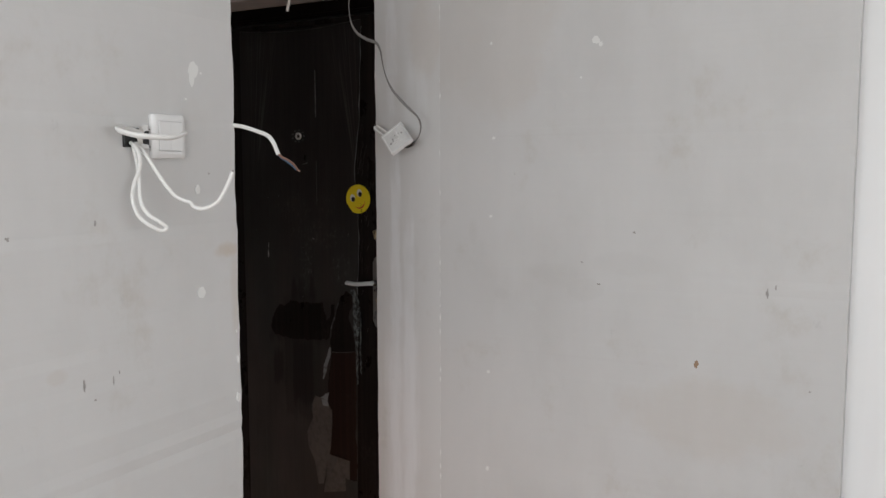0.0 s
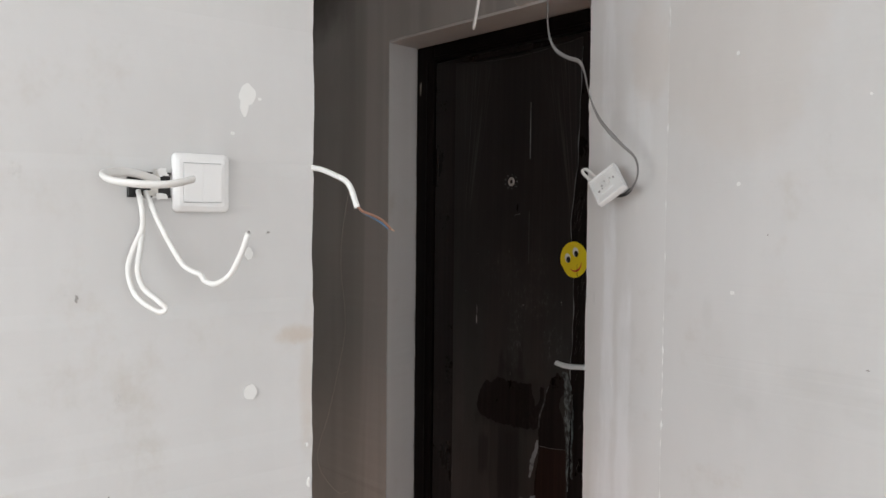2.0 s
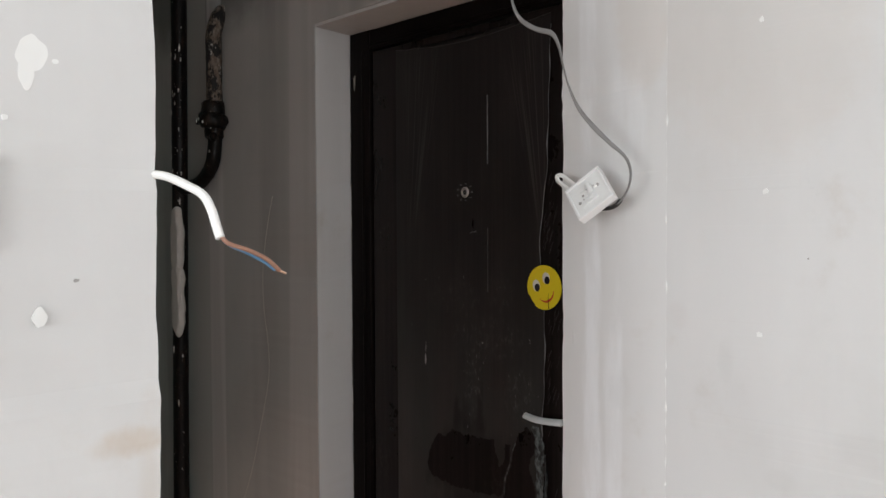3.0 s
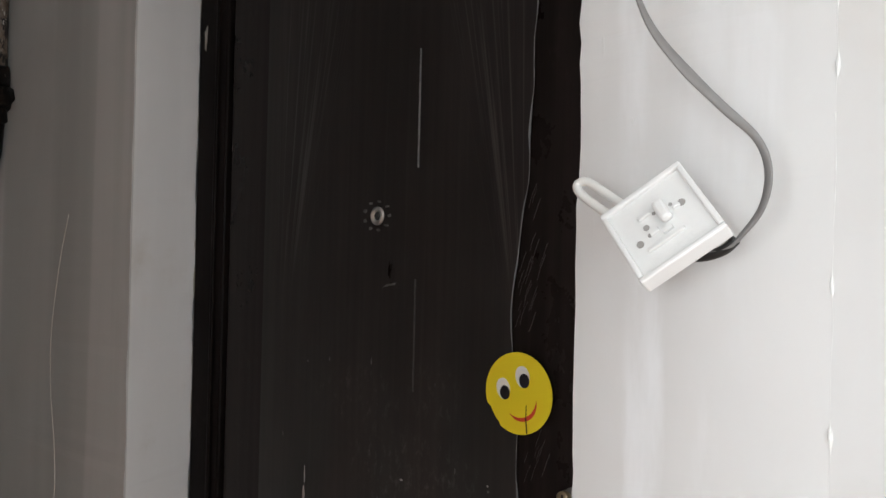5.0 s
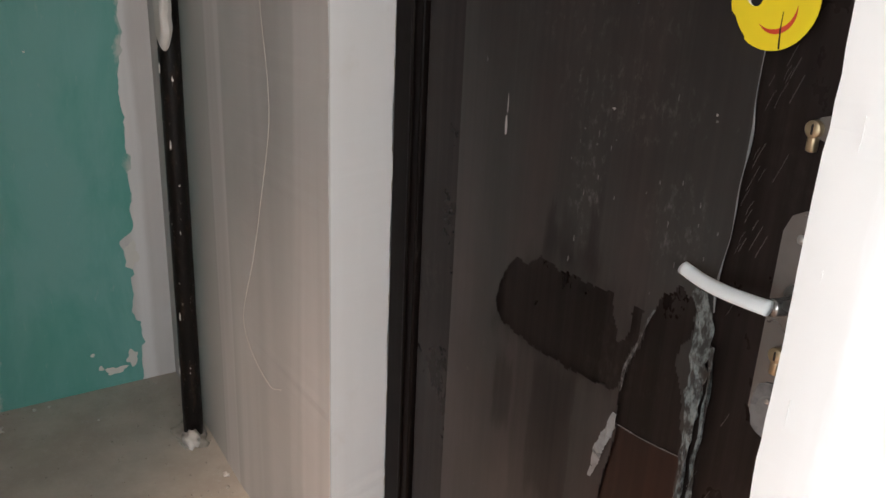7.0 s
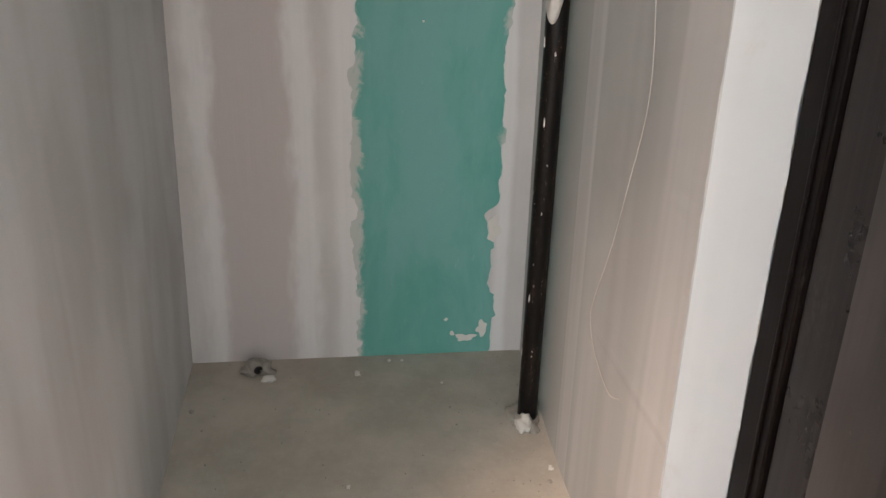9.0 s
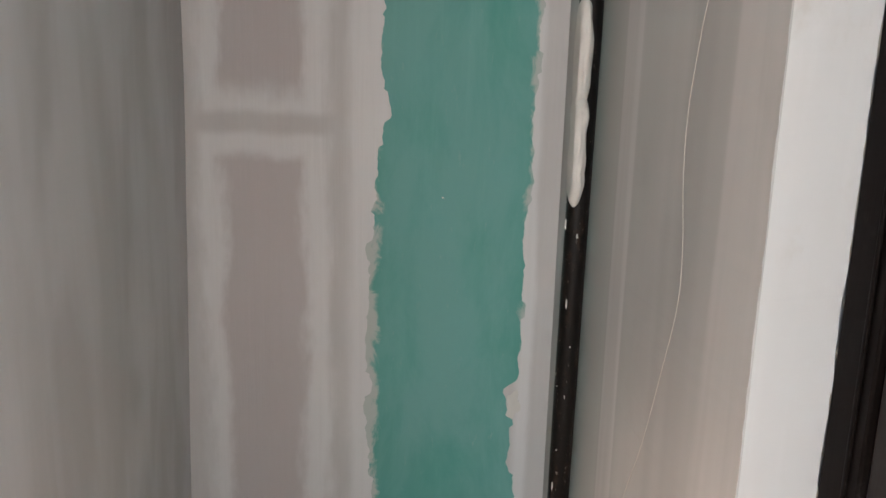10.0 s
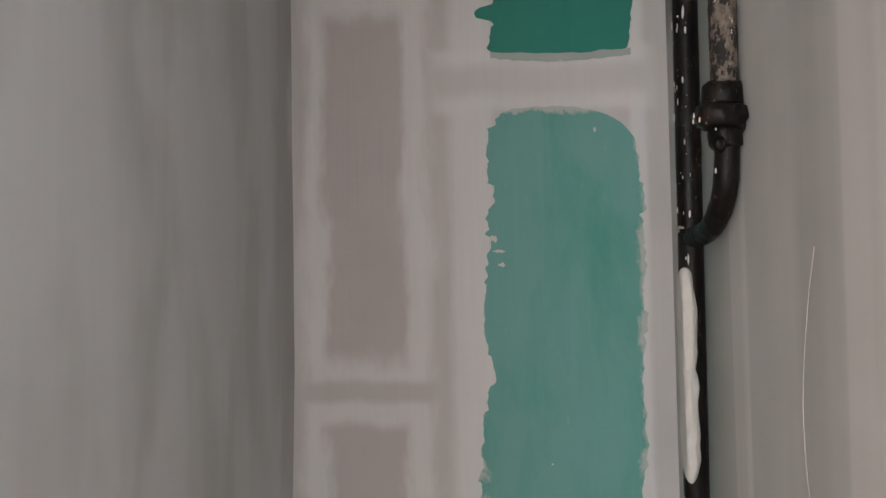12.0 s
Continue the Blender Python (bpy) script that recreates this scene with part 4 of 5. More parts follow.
smears = [(-0.16, 0.055, 0.03, 0.014), (-0.105, 0.085, 0.014, 0.02), (-0.2, 0.07, 0.008, 0.006), (-0.085, 0.42, 0.022, 0.035), (-0.425, 1.585, 0.015, 0.004), (-0.44, 1.62, 0.007, 0.011), (-0.17, 1.9, 0.003, 0.006), (-0.30, 1.03, 0.003, 0.003), (-0.22, 0.12, 0.006, 0.005), (-0.42, 1.55, 0.01, 0.006)]
for i, (y, z, a, b) in enumerate(smears):
    part("filler_dab", slab(blob_outline(y, z, a, b, 0.9, i + 3, 22), lambda u, v, h: ON_WEST(u, v, 0.0015 + h), 0.001), M_PLASTER_LUMP, board_1)


# ---- pipes ----
def gas_riser():
    t = thing("riser_pipe", (-0.75, -0.036, 0), "black-painted steel riser pipe with a branch, spattered with plaster", "pipe")
    part("riser", tube([(-0.775, -0.036, 0.0), (-0.757, -0.036, 0.9), (-0.738, -0.036, 1.8), (-0.725, -0.036, TOP)], 0.0265, 22, 10, 1.0, None, 0.03), M_PIPE, t, "", True)
    part("elbow", tube([(-0.735, -0.034, 1.592), (-0.66, -0.033, 1.594), (-0.58, -0.032, 1.612), (-0.515, -0.031, 1.66), (-0.496, -0.030, 1.72), (-0.493, -0.030, 1.76)], 0.0225, 18, 8, 1.0, None, 0.06), M_PIPE, t, "", True)
    part("weld_collar", tube([(-0.742, -0.06, 1.604), (-0.715, -0.068, 1.612), (-0.70, -0.06, 1.61)], 0.0032, 10, 4, 1.0, None, 0.5), M_DEBRIS, t, "pale plaster smear at the joint", True)
    def rough_turn(profile, base, axis, sides, amount, seed):
        bm = lathe(profile, base, axis, sides)
        for v in bm.verts:
            v.co += Vector((noise.noise(v.co * 60 + Vector((seed, 0, 0))), noise.noise(v.co * 60 + Vector((0, seed, 0))), noise.noise(v.co * 60))) * amount
        return bm

    part("union_nut", rough_turn([(0, 0), (0.036, 0), (0.045, 0.008), (0.046, 0.024), (0.043, 0.04), (0.034, 0.046), (0, 0.046)], (-0.489, -0.043, 1.775), (0.05, 0.1, 1), 18, 0.009, 3), M_PIPE, t, "black lumpy union nut", True)
    part("socket", rough_turn([(0, 0), (0.024, 0), (0.03, 0.006), (0.031, 0.03), (0.027, 0.04), (0, 0.04)], (-0.493, -0.033, 1.74), (0, 0, 1), 18, 0.004, 5), M_PIPE, t, "", True)
    part("coupling", rough_turn([(0, 0), (0.033, 0), (0.0365, 0.005), (0.0365, 0.034), (0.031, 0.042), (0, 0.042)], (-0.492, -0.037, 1.818), (0.03, 0, 1), 16, 0.006, 7), M_PIPE, t, "", True)
    part("bolt", tube([(-0.47, -0.05, 1.742), (-0.447, -0.058, 1.745)], 0.011, 12, 2, 1.0, None, 0.4), M_PIPE, t, "", True)
    part("bolt", tube([(-0.515, -0.06, 1.795), (-0.54, -0.066, 1.797)], 0.012, 12, 2, 1.0, None, 0.4), M_PIPE, t, "", True)
    part("branch", tube([(-0.492, -0.031, 1.86), (-0.492, -0.031, 2.0), (-0.494, -0.029, 2.08), (-0.496, -0.005, 2.14), (-0.497, 0.03, 2.16)], 0.0255, 18, 12, 1.0, None, 0.05), M_RUST, t, "rusty branch pipe with flaking paint", True)
    rng = random.Random(4)
    for i in range(58):
        z = rng.uniform(0.12, 2.3) if i > 24 else rng.uniform(1.62, 2.1)
        x = float(np.interp(z, [0, 0.9, 1.8, 2.62], [-0.775, -0.757, -0.738, -0.725]))
        a = rng.uniform(-0.3, 1.5)
        r = 0.0268
        c = Vector((x + r * math.sin(a), -0.036 - r * math.cos(a), z))
        bm = bmesh.new()
        bmesh.ops.create_icosphere(bm, subdivisions=1, radius=1)
        s = rng.uniform(0.0007, 0.0026)
        for v in bm.verts:
            v.co = c + Vector((v.co.x * s, v.co.y * s, v.co.z * s * (1.0 + 2.5 * (i % 3))))
        part("plaster_fleck", bm, M_PLASTER_LUMP, t)
    for dx, dz, dy in ((0.006, 1.80, -0.0895), (-0.02, 1.795, -0.084), (0.022, 1.79, -0.084), (0.0, 1.90, -0.054), (0.012, 1.93, -0.05), (0.004, 1.70, -0.053), (0.02, 1.775, -0.055)):
        bm = bmesh.new()
        bmesh.ops.create_icosphere(bm, subdivisions=1, radius=1)
        for v in bm.verts:
            v.co = Vector((-0.492 + dx, dy, dz)) + Vector((v.co.x * 0.0034, v.co.y * 0.002, v.co.z * 0.006))
        part("plaster_fleck", bm, M_PLASTER_LUMP, t)
    return t


gas_riser()


def lump(name, centre, size, rough, seed, material, label, category):
    bm = bmesh.new()
    bmesh.ops.create_icosphere(bm, subdivisions=3, radius=1)
    for v in bm.verts:
        k = 1 + rough * (noise.noise(v.co * 1.7 + Vector((seed, 0, 0))) + 0.5 * noise.noise(v.co * 5 + Vector((0, seed, 0))))
        v.co = Vector(centre) + Vector([v.co[i] * size[i] * k for i in range(3)])
    ob = mesh_object(name, bm, material, True)
    return tagged(ob, label, category)


def daub(z, half, seed):
    """Plaster pressed along the pipe: straight on the wall side, scalloped on the other."""
    bm = bmesh.new()
    bmesh.ops.create_icosphere(bm, subdivisions=4, radius=1)
    for v in bm.verts:
        p = v.co.copy()
        ring = math.hypot(p.x, p.y)
        k = (1 - abs(p.z) ** 4) ** 0.5 / ring if ring > 1e-4 else 0.0
        k *= 1 + 0.28 * noise.noise(Vector((seed, 0, p.z * 2.6))) + 0.16 * noise.noise(p * 3 + Vector((seed, 0, 0)))
        v.co = Vector((-0.7345 + p.x * k * 0.032, max(-0.0515 + p.y * k * 0.0195, -0.0645 + 0.0015 * noise.noise(p * 5)), z + p.z * half))
    return tagged(mesh_object("plaster_lump", bm, M_DAUB, True), "pale lump of plaster daubed against the black pipe", "plaster")


daub(1.413, 0.118, 2)
daub(1.212, 0.132, 7)
lump("plaster_chunk", (-0.735, -0.055, 0.016), (0.032, 0.022, 0.018), 0.8, 4, M_DAUB, "broken white plaster chunk at the pipe's foot", "debris")
lump("mortar_collar", (-0.78, -0.045, 0.004), (0.075, 0.04, 0.014), 0.5, 9, M_DEBRIS, "rough grey mortar round the pipe's foot", "debris")
lump("mortar_lump", (-1.085, -0.80, 0.012), (0.035, 0.05, 0.026), 0.7, 14, M_DEBRIS, "rough grey mortar lump by the wall", "debris")
stub = thing("pipe_stub", (-1.06, -0.80, 0.0), "short cut pipe stub lying in mortar", "pipe")
part("shell", tube([(-1.085, -0.815, 0.035), (-1.05, -0.795, 0.03)], 0.018, 16, 1), M_DEBRIS, stub, "", True)
part("bore", tube([(-1.0505, -0.7955, 0.0301), (-1.048, -0.794, 0.0298)], 0.0135, 16, 1), M_GAP, stub, "", True)
lump("plaster_crumb", (-1.035, -0.765, 0.006), (0.014, 0.022, 0.008), 0.5, 22, M_PLASTER_LUMP, "white plaster crumb on the screed", "debris")
for i, (x, y, s) in enumerate(((-0.887, -0.965, 0.012), (-1.12, -0.40, 0.010), (-1.12, -0.36, 0.008), (-0.846, -0.244, 0.007), (-1.05, -0.50, 0.02), (-0.55, -0.02, 0.014), (-0.50, -0.035, 0.010), (-0.29, -0.015, 0.014), (-0.525, -0.534, 0.010), (-0.20, -0.02, 0.016), (-0.98, -0.25, 0.006), (-0.42, -0.03, 0.012))):
    lump("plaster_crumb", (x, y, s * 0.2), (s * 0.6, s * 0.45, s * 0.3), 0.8, i + 30, M_PLASTER_LUMP if i % 3 else M_DEBRIS, "small plaster crumb lying on the screed floor", "debris")

# scattered grit
rng = random.Random(9)
gv, gf = [], []
for i in range(420):
    x, y = rng.uniform(-1.15, 0.5), -abs(rng.gauss(0, 0.3)) if i % 2 else rng.uniform(-0.96, -0.01)
    y = max(y, -0.96)
    s, b = rng.uniform(0.0012, 0.004), len(gv)
    for dx, dy, dz in ((-1, -0.6, 0), (1, -0.5, 0), (0.2, 1, 0), (0, 0, 1.1)):
        gv.append((x + dx * s * rng.uniform(0.6, 1.2), min(y + dy * s, -0.001), dz * s))
    gf += [(b, b + 1, b + 3), (b + 1, b + 2, b + 3), (b + 2, b, b + 3), (b, b + 2, b + 1)]
grit_mesh = bpy.data.meshes.new("grit")
grit_mesh.from_pydata(gv, [], gf)
grit_mesh.materials.append(M_DEBRIS)
tagged(new("grit", grit_mesh), "fine pale plaster grit scattered on the screed", "grit", kind="stuff")

# pale thread on the grey wall
thread = [(-0.192, -0.002, 1.549), (-0.222, -0.003, 1.46), (-0.25, -0.003, 1.33), (-0.25, -0.002, 1.22), (-0.226, -0.002, 1.10), (-0.226, -0.002, 1.0), (-0.27, -0.003, 0.86), (-0.33, -0.003, 0.70), (-0.395, -0.003, 0.57), (-0.415, -0.002, 0.50), (-0.36, -0.003, 0.445), (-0.26, -0.003, 0.415), (-0.2, -0.002, 0.435)]
tagged(mesh_object("thread", tube(thread, 0.0008, 6, 8), M_THREAD, True), "pale thread clinging to the grey filler wall", "thread")

# ---- switch, box and cables on the white wall ----
def rounded_square(half, radius, n=6):
    out = []
    for q, (a, b) in enumerate(((1, 1), (-1, 1), (-1, -1), (1, -1))):
        for i in range(n + 1):
            t = math.pi / 2 * (q + i / n)
            out.append((a * (half - radius) + radius * math.cos(t), b * (half - radius) + radius * math.sin(t)))
    return out


def light_switch():
    y, z = -1.1355, 1.4875
    s = thing("light_switch", (1.195, y, z), "white double rocker light switch on the plastered wall", "switch")
    bm = bmesh.new()
    rings = []
    for half, radius, x in ((0.041, 0.008, 1.1953), (0.041, 0.008, 1.1985), (0.0405, 0.008, 1.2005), (0.0385, 0.0075, 1.2024), (0.0325, 0.004, 1.2048), (0.0275, 0.0015, 1.2052), (0.0272, 0.001, 1.2015)):
        rings.append([bm.verts.new((x, y + a, z + b)) for a, b in rounded_square(half, radius)])
    for a, b in zip(rings, rings[1:]):
        for i in range(len(a)):
            bm.faces.new((a[i], a[(i + 1) % len(a)], b[(i + 1) % len(b)], b[i]))
    bm.faces.new(rings[0][::-1])
    bm.faces.new(rings[-1])
    part("plate", bm, M_PLATE, s)
    for a, b in ((-0.0269, -0.00006), (0.00006, 0.0269)):
        r = bmesh.new()
        add_box(r, (1.2016, y + a, z - 0.0262), (1.2072, y + b, z + 0.0262), 0.00015, 1)
        part("rocker", r, M_PLATE, s, "white rocker")
    return s


light_switch()


def open_box():
    b = thing("socket_box", (1.195, -1.21, 1.48), "black socket box broken open beside the switch", "socket box")
    y0, y1, z0, z1 = -1.236, -1.178, 1.466, 1.50
    part("back", box_mesh((1.1952, y0, z0), (1.1965, y1, z1)), M_BOX, b)
    for a, c in (((y0, z0), (y1, z0 + 0.003)), ((y0, z1 - 0.003), (y1, z1)), ((y0, z0 + 0.003), (y0 + 0.003, z1 - 0.003))):
        part("rim", box_mesh((1.1952, a[0], a[1]), (1.2005, c[0], c[1]), 0.0008), M_BOX, b)
    for i, (y, z, a, c, m) in enumerate(((-1.193, 1.499, 0.011, 0.006, M_DUSTY), (-1.20, 1.487, 0.006, 0.014, M_PLASTER_LUMP), (-1.196, 1.468, 0.011, 0.006, M_DUSTY), (-1.205, 1.472, 0.005, 0.006, M_PLASTER_LUMP))):
        part("shard", slab(blob_outline(y, z, a, c, 0.9, i + 80, 12), lambda u, v, h: Vector((1.1985 + h + 0.15 * (u + 1.2), u, v)), 0.0025), m, b, "torn paper and plaster shard")
    return b


open_box()
W = 0.0042
ring = [(1.199, -1.195, 1.490), (1.206, -1.232, 1.498), (1.222, -1.265, 1.497), (1.243, -1.279, 1.491), (1.273, -1.274, 1.484), (1.293, -1.252, 1.481), (1.301, -1.225, 1.481), (1.300, -1.206, 1.484), (1.2935, -1.186, 1.489)]
loop_cable = thing("coiled_cable", (1.2, -1.215, 1.488), "stiff flat white cable curled out of the socket box", "cable")
part("sheath", tube(ring, W * 1.05, 14, 8, 1.5), M_PVC, loop_cable, "", True)
hang = [(1.199, -1.222, 1.474), (1.22, -1.2268, 1.463), (1.226, -1.226, 1.445), (1.222, -1.2252, 1.425), (1.22, -1.2356, 1.4), (1.225, -1.2444, 1.374), (1.235, -1.2428, 1.348), (1.25, -1.2348, 1.332), (1.265, -1.2188, 1.32), (1.272, -1.2128, 1.325), (1.264, -1.222, 1.336), (1.248, -1.2332, 1.35), (1.235, -1.2356, 1.372), (1.225, -1.2284, 1.402), (1.216, -1.222, 1.43), (1.203, -1.2196, 1.468)]
hang_cable = thing("looped_cable", (1.2, -1.22, 1.47), "white cable hanging in a doubled loop from the socket box", "cable")
part("sheath", tube(hang, W * 0.85, 12, 6), M_PVC, hang_cable, "", True)
tail = [(1.200, -1.213, 1.473), (1.225, -1.214, 1.455), (1.240, -1.208, 1.43), (1.253, -1.199, 1.404), (1.270, -1.190, 1.380), (1.286, -1.182, 1.371), (1.293, -1.176, 1.368), (1.298, -1.172, 1.36), (1.316, -1.166, 1.357), (1.338, -1.158, 1.368), (1.349, -1.152, 1.385), (1.357, -1.148, 1.402), (1.364, -1.144, 1.422)]
tail_cable = thing("cable_tail", (1.2, -1.212, 1.472), "white cable tail with a cut end bent upwards", "cable")
part("sheath", tube(tail, W * 0.84, 12, 6, 1.0, None, 0.1), M_PVC, tail_cable, "", True)
part("core", tube([(1.364, -1.144, 1.4215), (1.3652, -1.1436, 1.4245)], 0.0017, 8, 1), M_SMUDGE, tail_cable, "dull wire end")

corner_cable = thing("stripped_cable", (1.195, -0.956, 1.516), "white cable with bare brown and blue wires at the wall's corner", "cable")
part("sheath", tube([(1.19, -0.9555, 1.5165), (1.215, -0.952, 1.513), (1.25, -0.948, 1.503), (1.275, -0.946, 1.494), (1.288, -0.945, 1.481), (1.295, -0.944, 1.467), (1.30, -0.943, 1.456)], W * 1.0, 14, 8), M_PVC, corner_cable, "", True)
part("brown_wire", tube([(1.299, -0.943, 1.459), (1.302, -0.936, 1.451), (1.303, -0.918, 1.445), (1.302, -0.898, 1.436), (1.30, -0.884, 1.425)], 0.0021, 8, 6), M_BROWN, corner_cable, "brown insulated wire", True)
part("blue_wire", tube([(1.2975, -0.943, 1.459), (1.2985, -0.935, 1.4505), (1.2985, -0.917, 1.4425), (1.2985, -0.899, 1.4335), (1.299, -0.888, 1.4255)], 0.0016, 8, 6), M_BLUE, corner_cable, "blue insulated wire", True)
part("copper_tip", tube([(1.30, -0.885, 1.4255), (1.30, -0.877, 1.422)], 0.0012, 6, 1), M_COPPER, corner_cable)

# ---- hanging socket and its grey cable ----
def hanging_socket():
    s = thing("socket_insert", (1.045, -0.09, 1.47), "dusty white socket insert dangling from a grey cable", "socket")
    c = Vector((1.0448, -0.0879, 1.5188))
    u = Vector((0.749, 0.291, 0.595)).normalized()
    n = Vector((0.035, -0.914, 0.403))
    n = (n - u * n.dot(u)).normalized()
    v = n.cross(u) * -1
    if v.z < 0:
        v = -v
    at = lambda a, b, h: c + u * a + v * b + n * h
    h = 0.0385

    def block(a0, b0, a1, b1, h0, h1, bevel=0.0015):
        bm = bmesh.new()
        add_box(bm, (a0, b0, h0), (a1, b1, h1), bevel, 2)
        for w in bm.verts:
            w.co = at(*w.co)
        return bm

    part("base", block(-h + 0.004, -h + 0.004, h - 0.004, h - 0.004, -0.004, 0.002), M_DUSTY, s)
    for a0, b0, a1, b1 in ((-h, -h, h, -h + 0.005), (-h, h - 0.005, h, h), (-h, -h + 0.005, -h + 0.005, h - 0.005), (h - 0.005, -h + 0.005, h, h - 0.005)):
        part("rim", block(a0, b0, a1, b1, -0.012, 0.006), M_PLATE, s)
    part("body", block(-0.02, -0.022, 0.02, 0.022, -0.032, -0.004), M_DUSTY, s)
    part("bridge", block(0.001, -0.004, 0.011, 0.017, 0.002, 0.010, 0.003), M_PLATE, s)
    for a0, b0, a1, b1 in ((-0.02, -0.018, 0.013, -0.015), (-0.014, 0.012, -0.003, 0.015), (-0.012, -0.006, -0.004, -0.002), (0.014, 0.003, 0.02, 0.006), (-0.003, -0.011, 0.006, -0.007)):
        part("rib", block(a0, b0, a1, b1, 0.0018, 0.005, 0.0008), M_DUSTY, s)
    for a, b, r in ((-0.023, -0.006, 0.0032), (0.0215, 0.005, 0.0032), (-0.012, 0.004, 0.0026), (-0.013, -0.004, 0.0018), (0.0135, 0.0095, 0.0016), (-0.001, 0.0115, 0.0016)):
        part("hole", lathe([(0, 0), (r, 0), (r, 0.0007), (0, 0.0007)], at(a, b, 0.0019), n, 12), M_SMUDGE, s)
    # a loop of white cable behind the upper corner
    loop = [at(a - 0.006 - 0.2 * (b - h), b, -0.007) for a, b in ((-0.024, h - 0.006), (-0.027, h + 0.018), (-0.029, h + 0.042), (-0.025, h + 0.053), (-0.017, h + 0.048), (-0.0135, h + 0.024), (-0.010, h - 0.006))]
    part("loop", tube(loop, 0.0040, 12, 8), M_PVC, s, "doubled white cable loop", True)
    return s


hanging_socket()
grey = [(0.90, -0.26, TOP), (0.925, -0.24, 2.35), (0.945, -0.215, 2.06), (0.953, -0.20, 1.94), (0.950, -0.196, 1.90), (0.956, -0.193, 1.855), (0.974, -0.19, 1.825), (1.005, -0.186, 1.805), (1.035, -0.181, 1.793), (1.045, -0.174, 1.77), (1.043, -0.16, 1.738), (1.041, -0.142, 1.705), (1.049, -0.124, 1.668), (1.069, -0.109, 1.636), (1.094, -0.094, 1.606), (1.115, -0.08, 1.582), (1.122, -0.074, 1.558), (1.116, -0.069, 1.532), (1.099, -0.064, 1.511), (1.084, -0.062, 1.499), (1.045, -0.058, 1.493)]
grey_cable = thing("grey_cable", (0.90, -0.26, TOP), "bent grey twin cable hanging from the ceiling", "cable")
part("sheath", tube(grey, lambda t: 0.0042 + 0.0009 * math.sin(t * 23), 14, 8, 0.42, None, 0.12, 9.5), M_GREY_CABLE, grey_cable, "", True)
# dark tube put where the cable's end lies in shade under the socket
part("shaded_end", tube([(1.094, -0.0633, 1.507), (1.084, -0.062, 1.499), (1.068, -0.060, 1.494), (1.045, -0.058, 1.493)], 0.0042, 12, 6), M_BOX, grey_cable, "dark tube for the shade under the socket", True)
short = thing("short_cable", (0.86, -0.31, TOP), "white cable end hanging from the ceiling", "cable")
part("sheath", tube([(0.86, -0.31, TOP), (0.85, -0.305, 2.35), (0.828, -0.29, 2.08), (0.815, -0.287, 1.975), (0.792, -0.286, 1.888)], 0.0042, 12, 6), M_PVC, short, "", True)
wisp = thing("loose_wire", (0.64, 0, 2.06), "thin pale loose wire above the door", "wire")
part("strand", tube([(0.635, 0.001, 2.075), (0.65, -0.02, 2.05), (0.68, -0.04, 2.012), (0.71, -0.05, 1.998), (0.735, -0.05, 2.0)], 0.0013, 6, 6), M_THREAD, wisp, "", True)

# ---- dabs, stains and beads on the white walls ----
named = {o.name: o for o in scene.objects}
RIGHT, EDGE_STRIP, LEFT = named["wall_north_4"], named["wall_north_3"], named["wall_east"]


def dab(parent, plane, name, u, v, ru, rv, rough, seed, material, thick=0.0012):
    return part(name, slab(blob_outline(u, v, ru, rv, rough, seed, 24), plane, thick), material, parent)


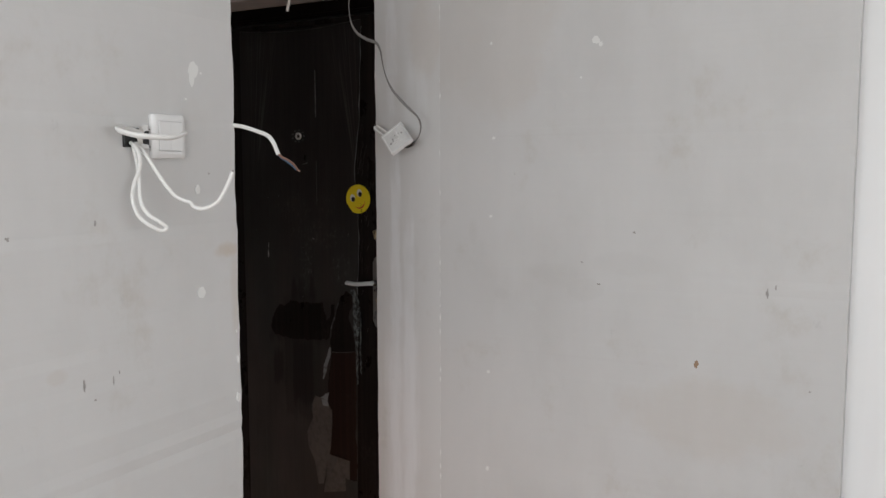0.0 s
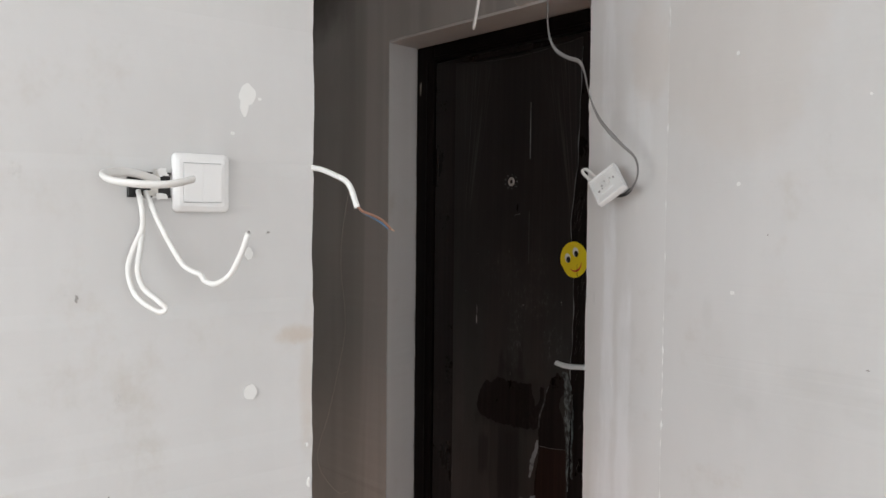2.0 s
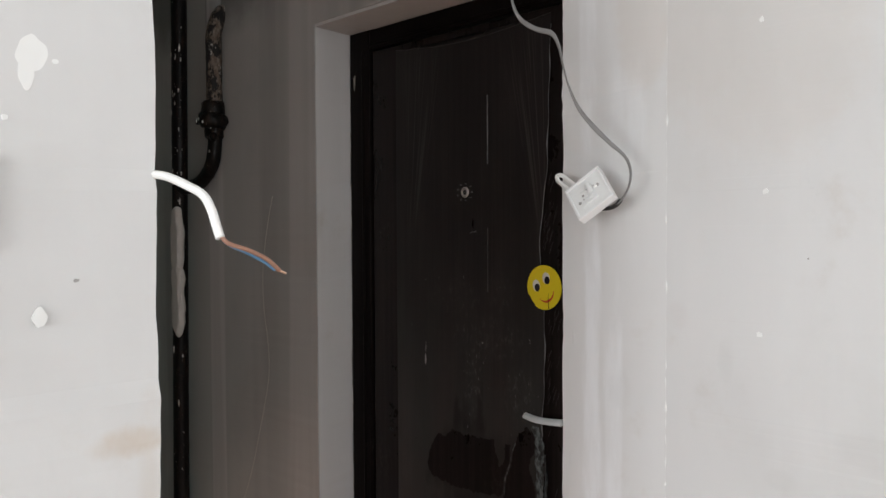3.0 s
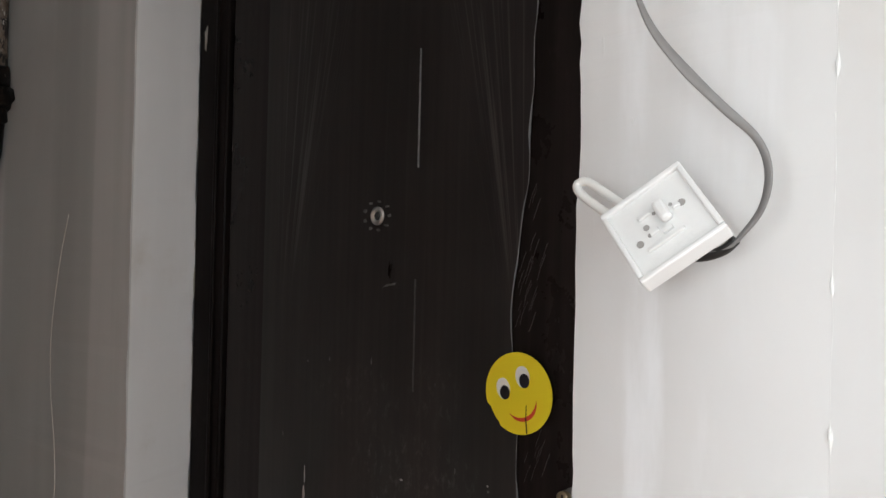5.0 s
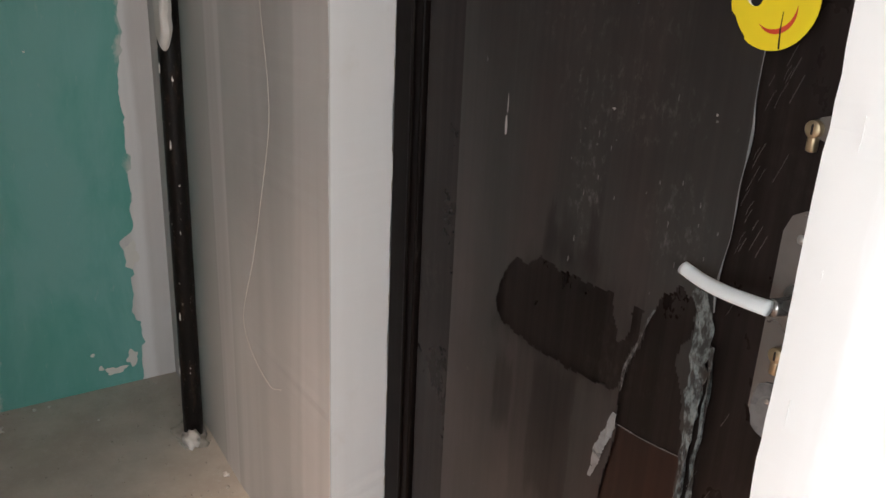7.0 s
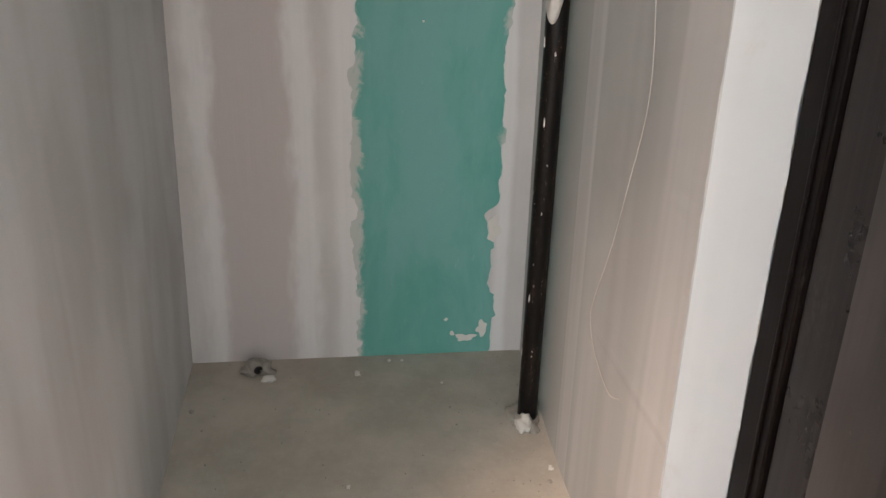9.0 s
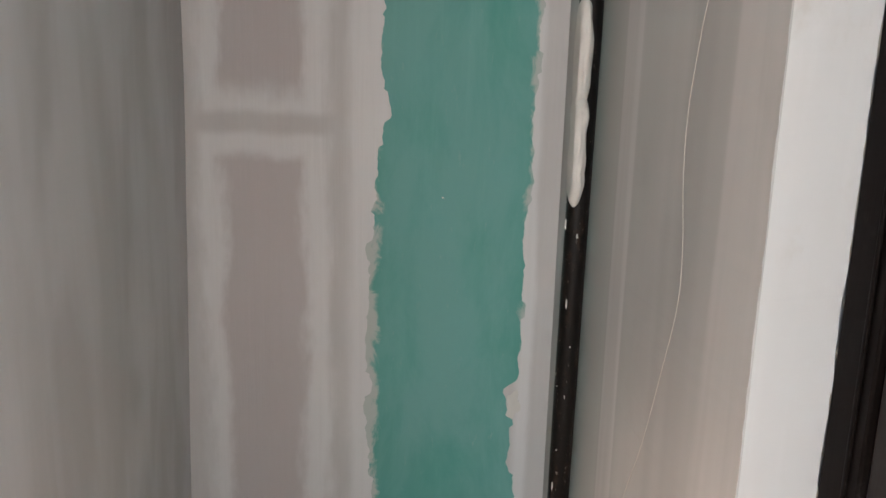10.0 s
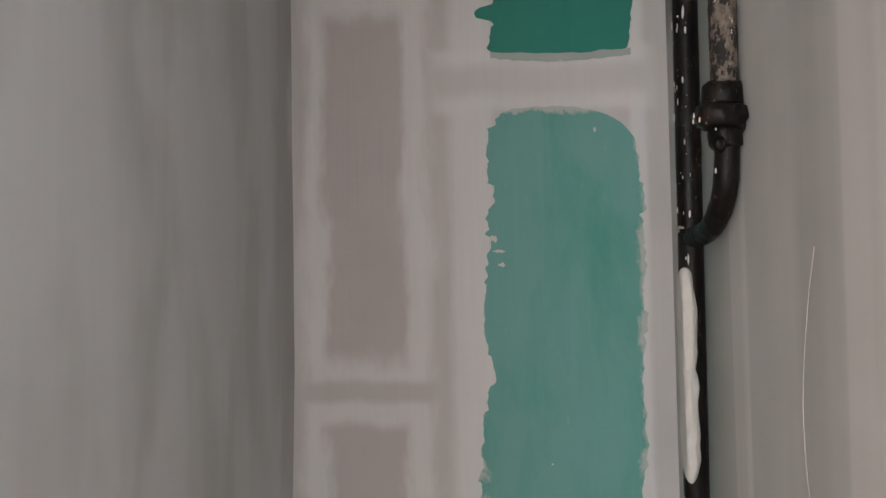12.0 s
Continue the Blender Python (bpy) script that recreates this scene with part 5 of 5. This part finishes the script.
for i, (u, v, a, b) in enumerate(((1.322, 1.794, 0.004, 0.004), (1.33, 1.517, 0.0048, 0.0048), (1.322, 1.284, 0.0048, 0.0045), (1.315, 0.806, 0.005, 0.005), (1.313, 0.50, 0.005, 0.006), (1.641, 1.78, 0.012, 0.009), (1.655, 1.768, 0.006, 0.006), (1.60, 1.68, 0.003, 0.003))):
    dab(RIGHT, ON_NORTH, "filler_dab", u, v, a, b, 0.45, i, M_CHALK)
for i, (u, v, a, b, m) in enumerate(((1.936, 0.899, 0.006, 0.010, M_SOIL), (2.11, 1.105, 0.004, 0.013, M_SMUDGE), (2.13, 1.12, 0.002, 0.007, M_SMUDGE), (1.61, 1.16, 0.003, 0.002, M_SMUDGE), (2.22, 0.86, 0.003, 0.003, M_SMUDGE), (1.76, 1.25, 0.004, 0.003, M_SMUDGE), (1.66, 1.1, 0.006, 0.003, M_SMUDGE), (1.40, 1.41, 0.0015, 0.0015, M_SMUDGE))):
    dab(RIGHT, ON_NORTH, "stain", u, v, a, b, 0.7, i + 11, m, 0.0006)
for i, (u, v, a, b, m) in enumerate(((-1.064, 1.617, 0.013, 0.016, M_CHALK), (-1.069, 1.600, 0.0065, 0.015, M_CHALK), (-1.045, 1.612, 0.003, 0.002, M_CHALK), (-1.06, 1.184, 0.010, 0.011, M_CHALK), (-1.062, 1.387, 0.006, 0.009, M_CHALK), (-1.087, 1.56, 0.0025, 0.0025, M_CHALK), (-0.962, 1.03, 0.003, 0.007, M_CHALK), (-0.966, 1.09, 0.002, 0.003, M_CHALK), (-0.965, 0.95, 0.005, 0.010, M_CHALK))):
    dab(LEFT, ON_EAST, "filler_dab", u, v, a, b, 0.22, i + 21, m, 0.001 + 0.0003 * i)
for i, (u, v, a, b) in enumerate(((-1.03, 1.418, 0.0022, 0.0018), (-1.335, 1.06, 0.002, 0.009), (-1.275, 1.055, 0.001, 0.007), (-1.30, 1.335, 0.002, 0.004), (-1.315, 1.03, 0.003, 0.002), (-1.262, 1.068, 0.001, 0.003), (-1.46, 1.32, 0.003, 0.003))):
    dab(LEFT, ON_EAST, "stain", u, v, a, b, 0.8, i + 31, M_SMUDGE, 0.0006)
dice = random.Random(31)
for i in range(12):
    u, v = (dice.gauss(0.928, 0.008), dice.uniform(0.3, 2.4)) if i < 9 else (dice.uniform(0.93, 1.13), dice.uniform(0.4, 2.3))
    dab(EDGE_STRIP, ON_NORTH, "filler_stroke", max(u, 0.918), v, dice.uniform(0.0004, 0.0008), dice.uniform(0.004, 0.012), 0.9, i + 61, M_EDGE, 0.0007)
# uneven plaster bead where the fresh strip meets the older paint
for i in range(24):
    z = 0.05 + i * 0.105
    line = [(1.147 + 0.0022 * noise.noise(Vector((q * 30, i, 2))), -0.0003, q) for q in (z, z + 0.03, z + 0.06, z + 0.09)]
    part("plaster_bead", tube(line, lambda t, i=i: 0.00015 + 0.0055 * max(0.0, noise.noise(Vector((t * 4 + i * 3.3, 1, 6))) - 0.04), 8, 5), M_CHALK, EDGE_STRIP)
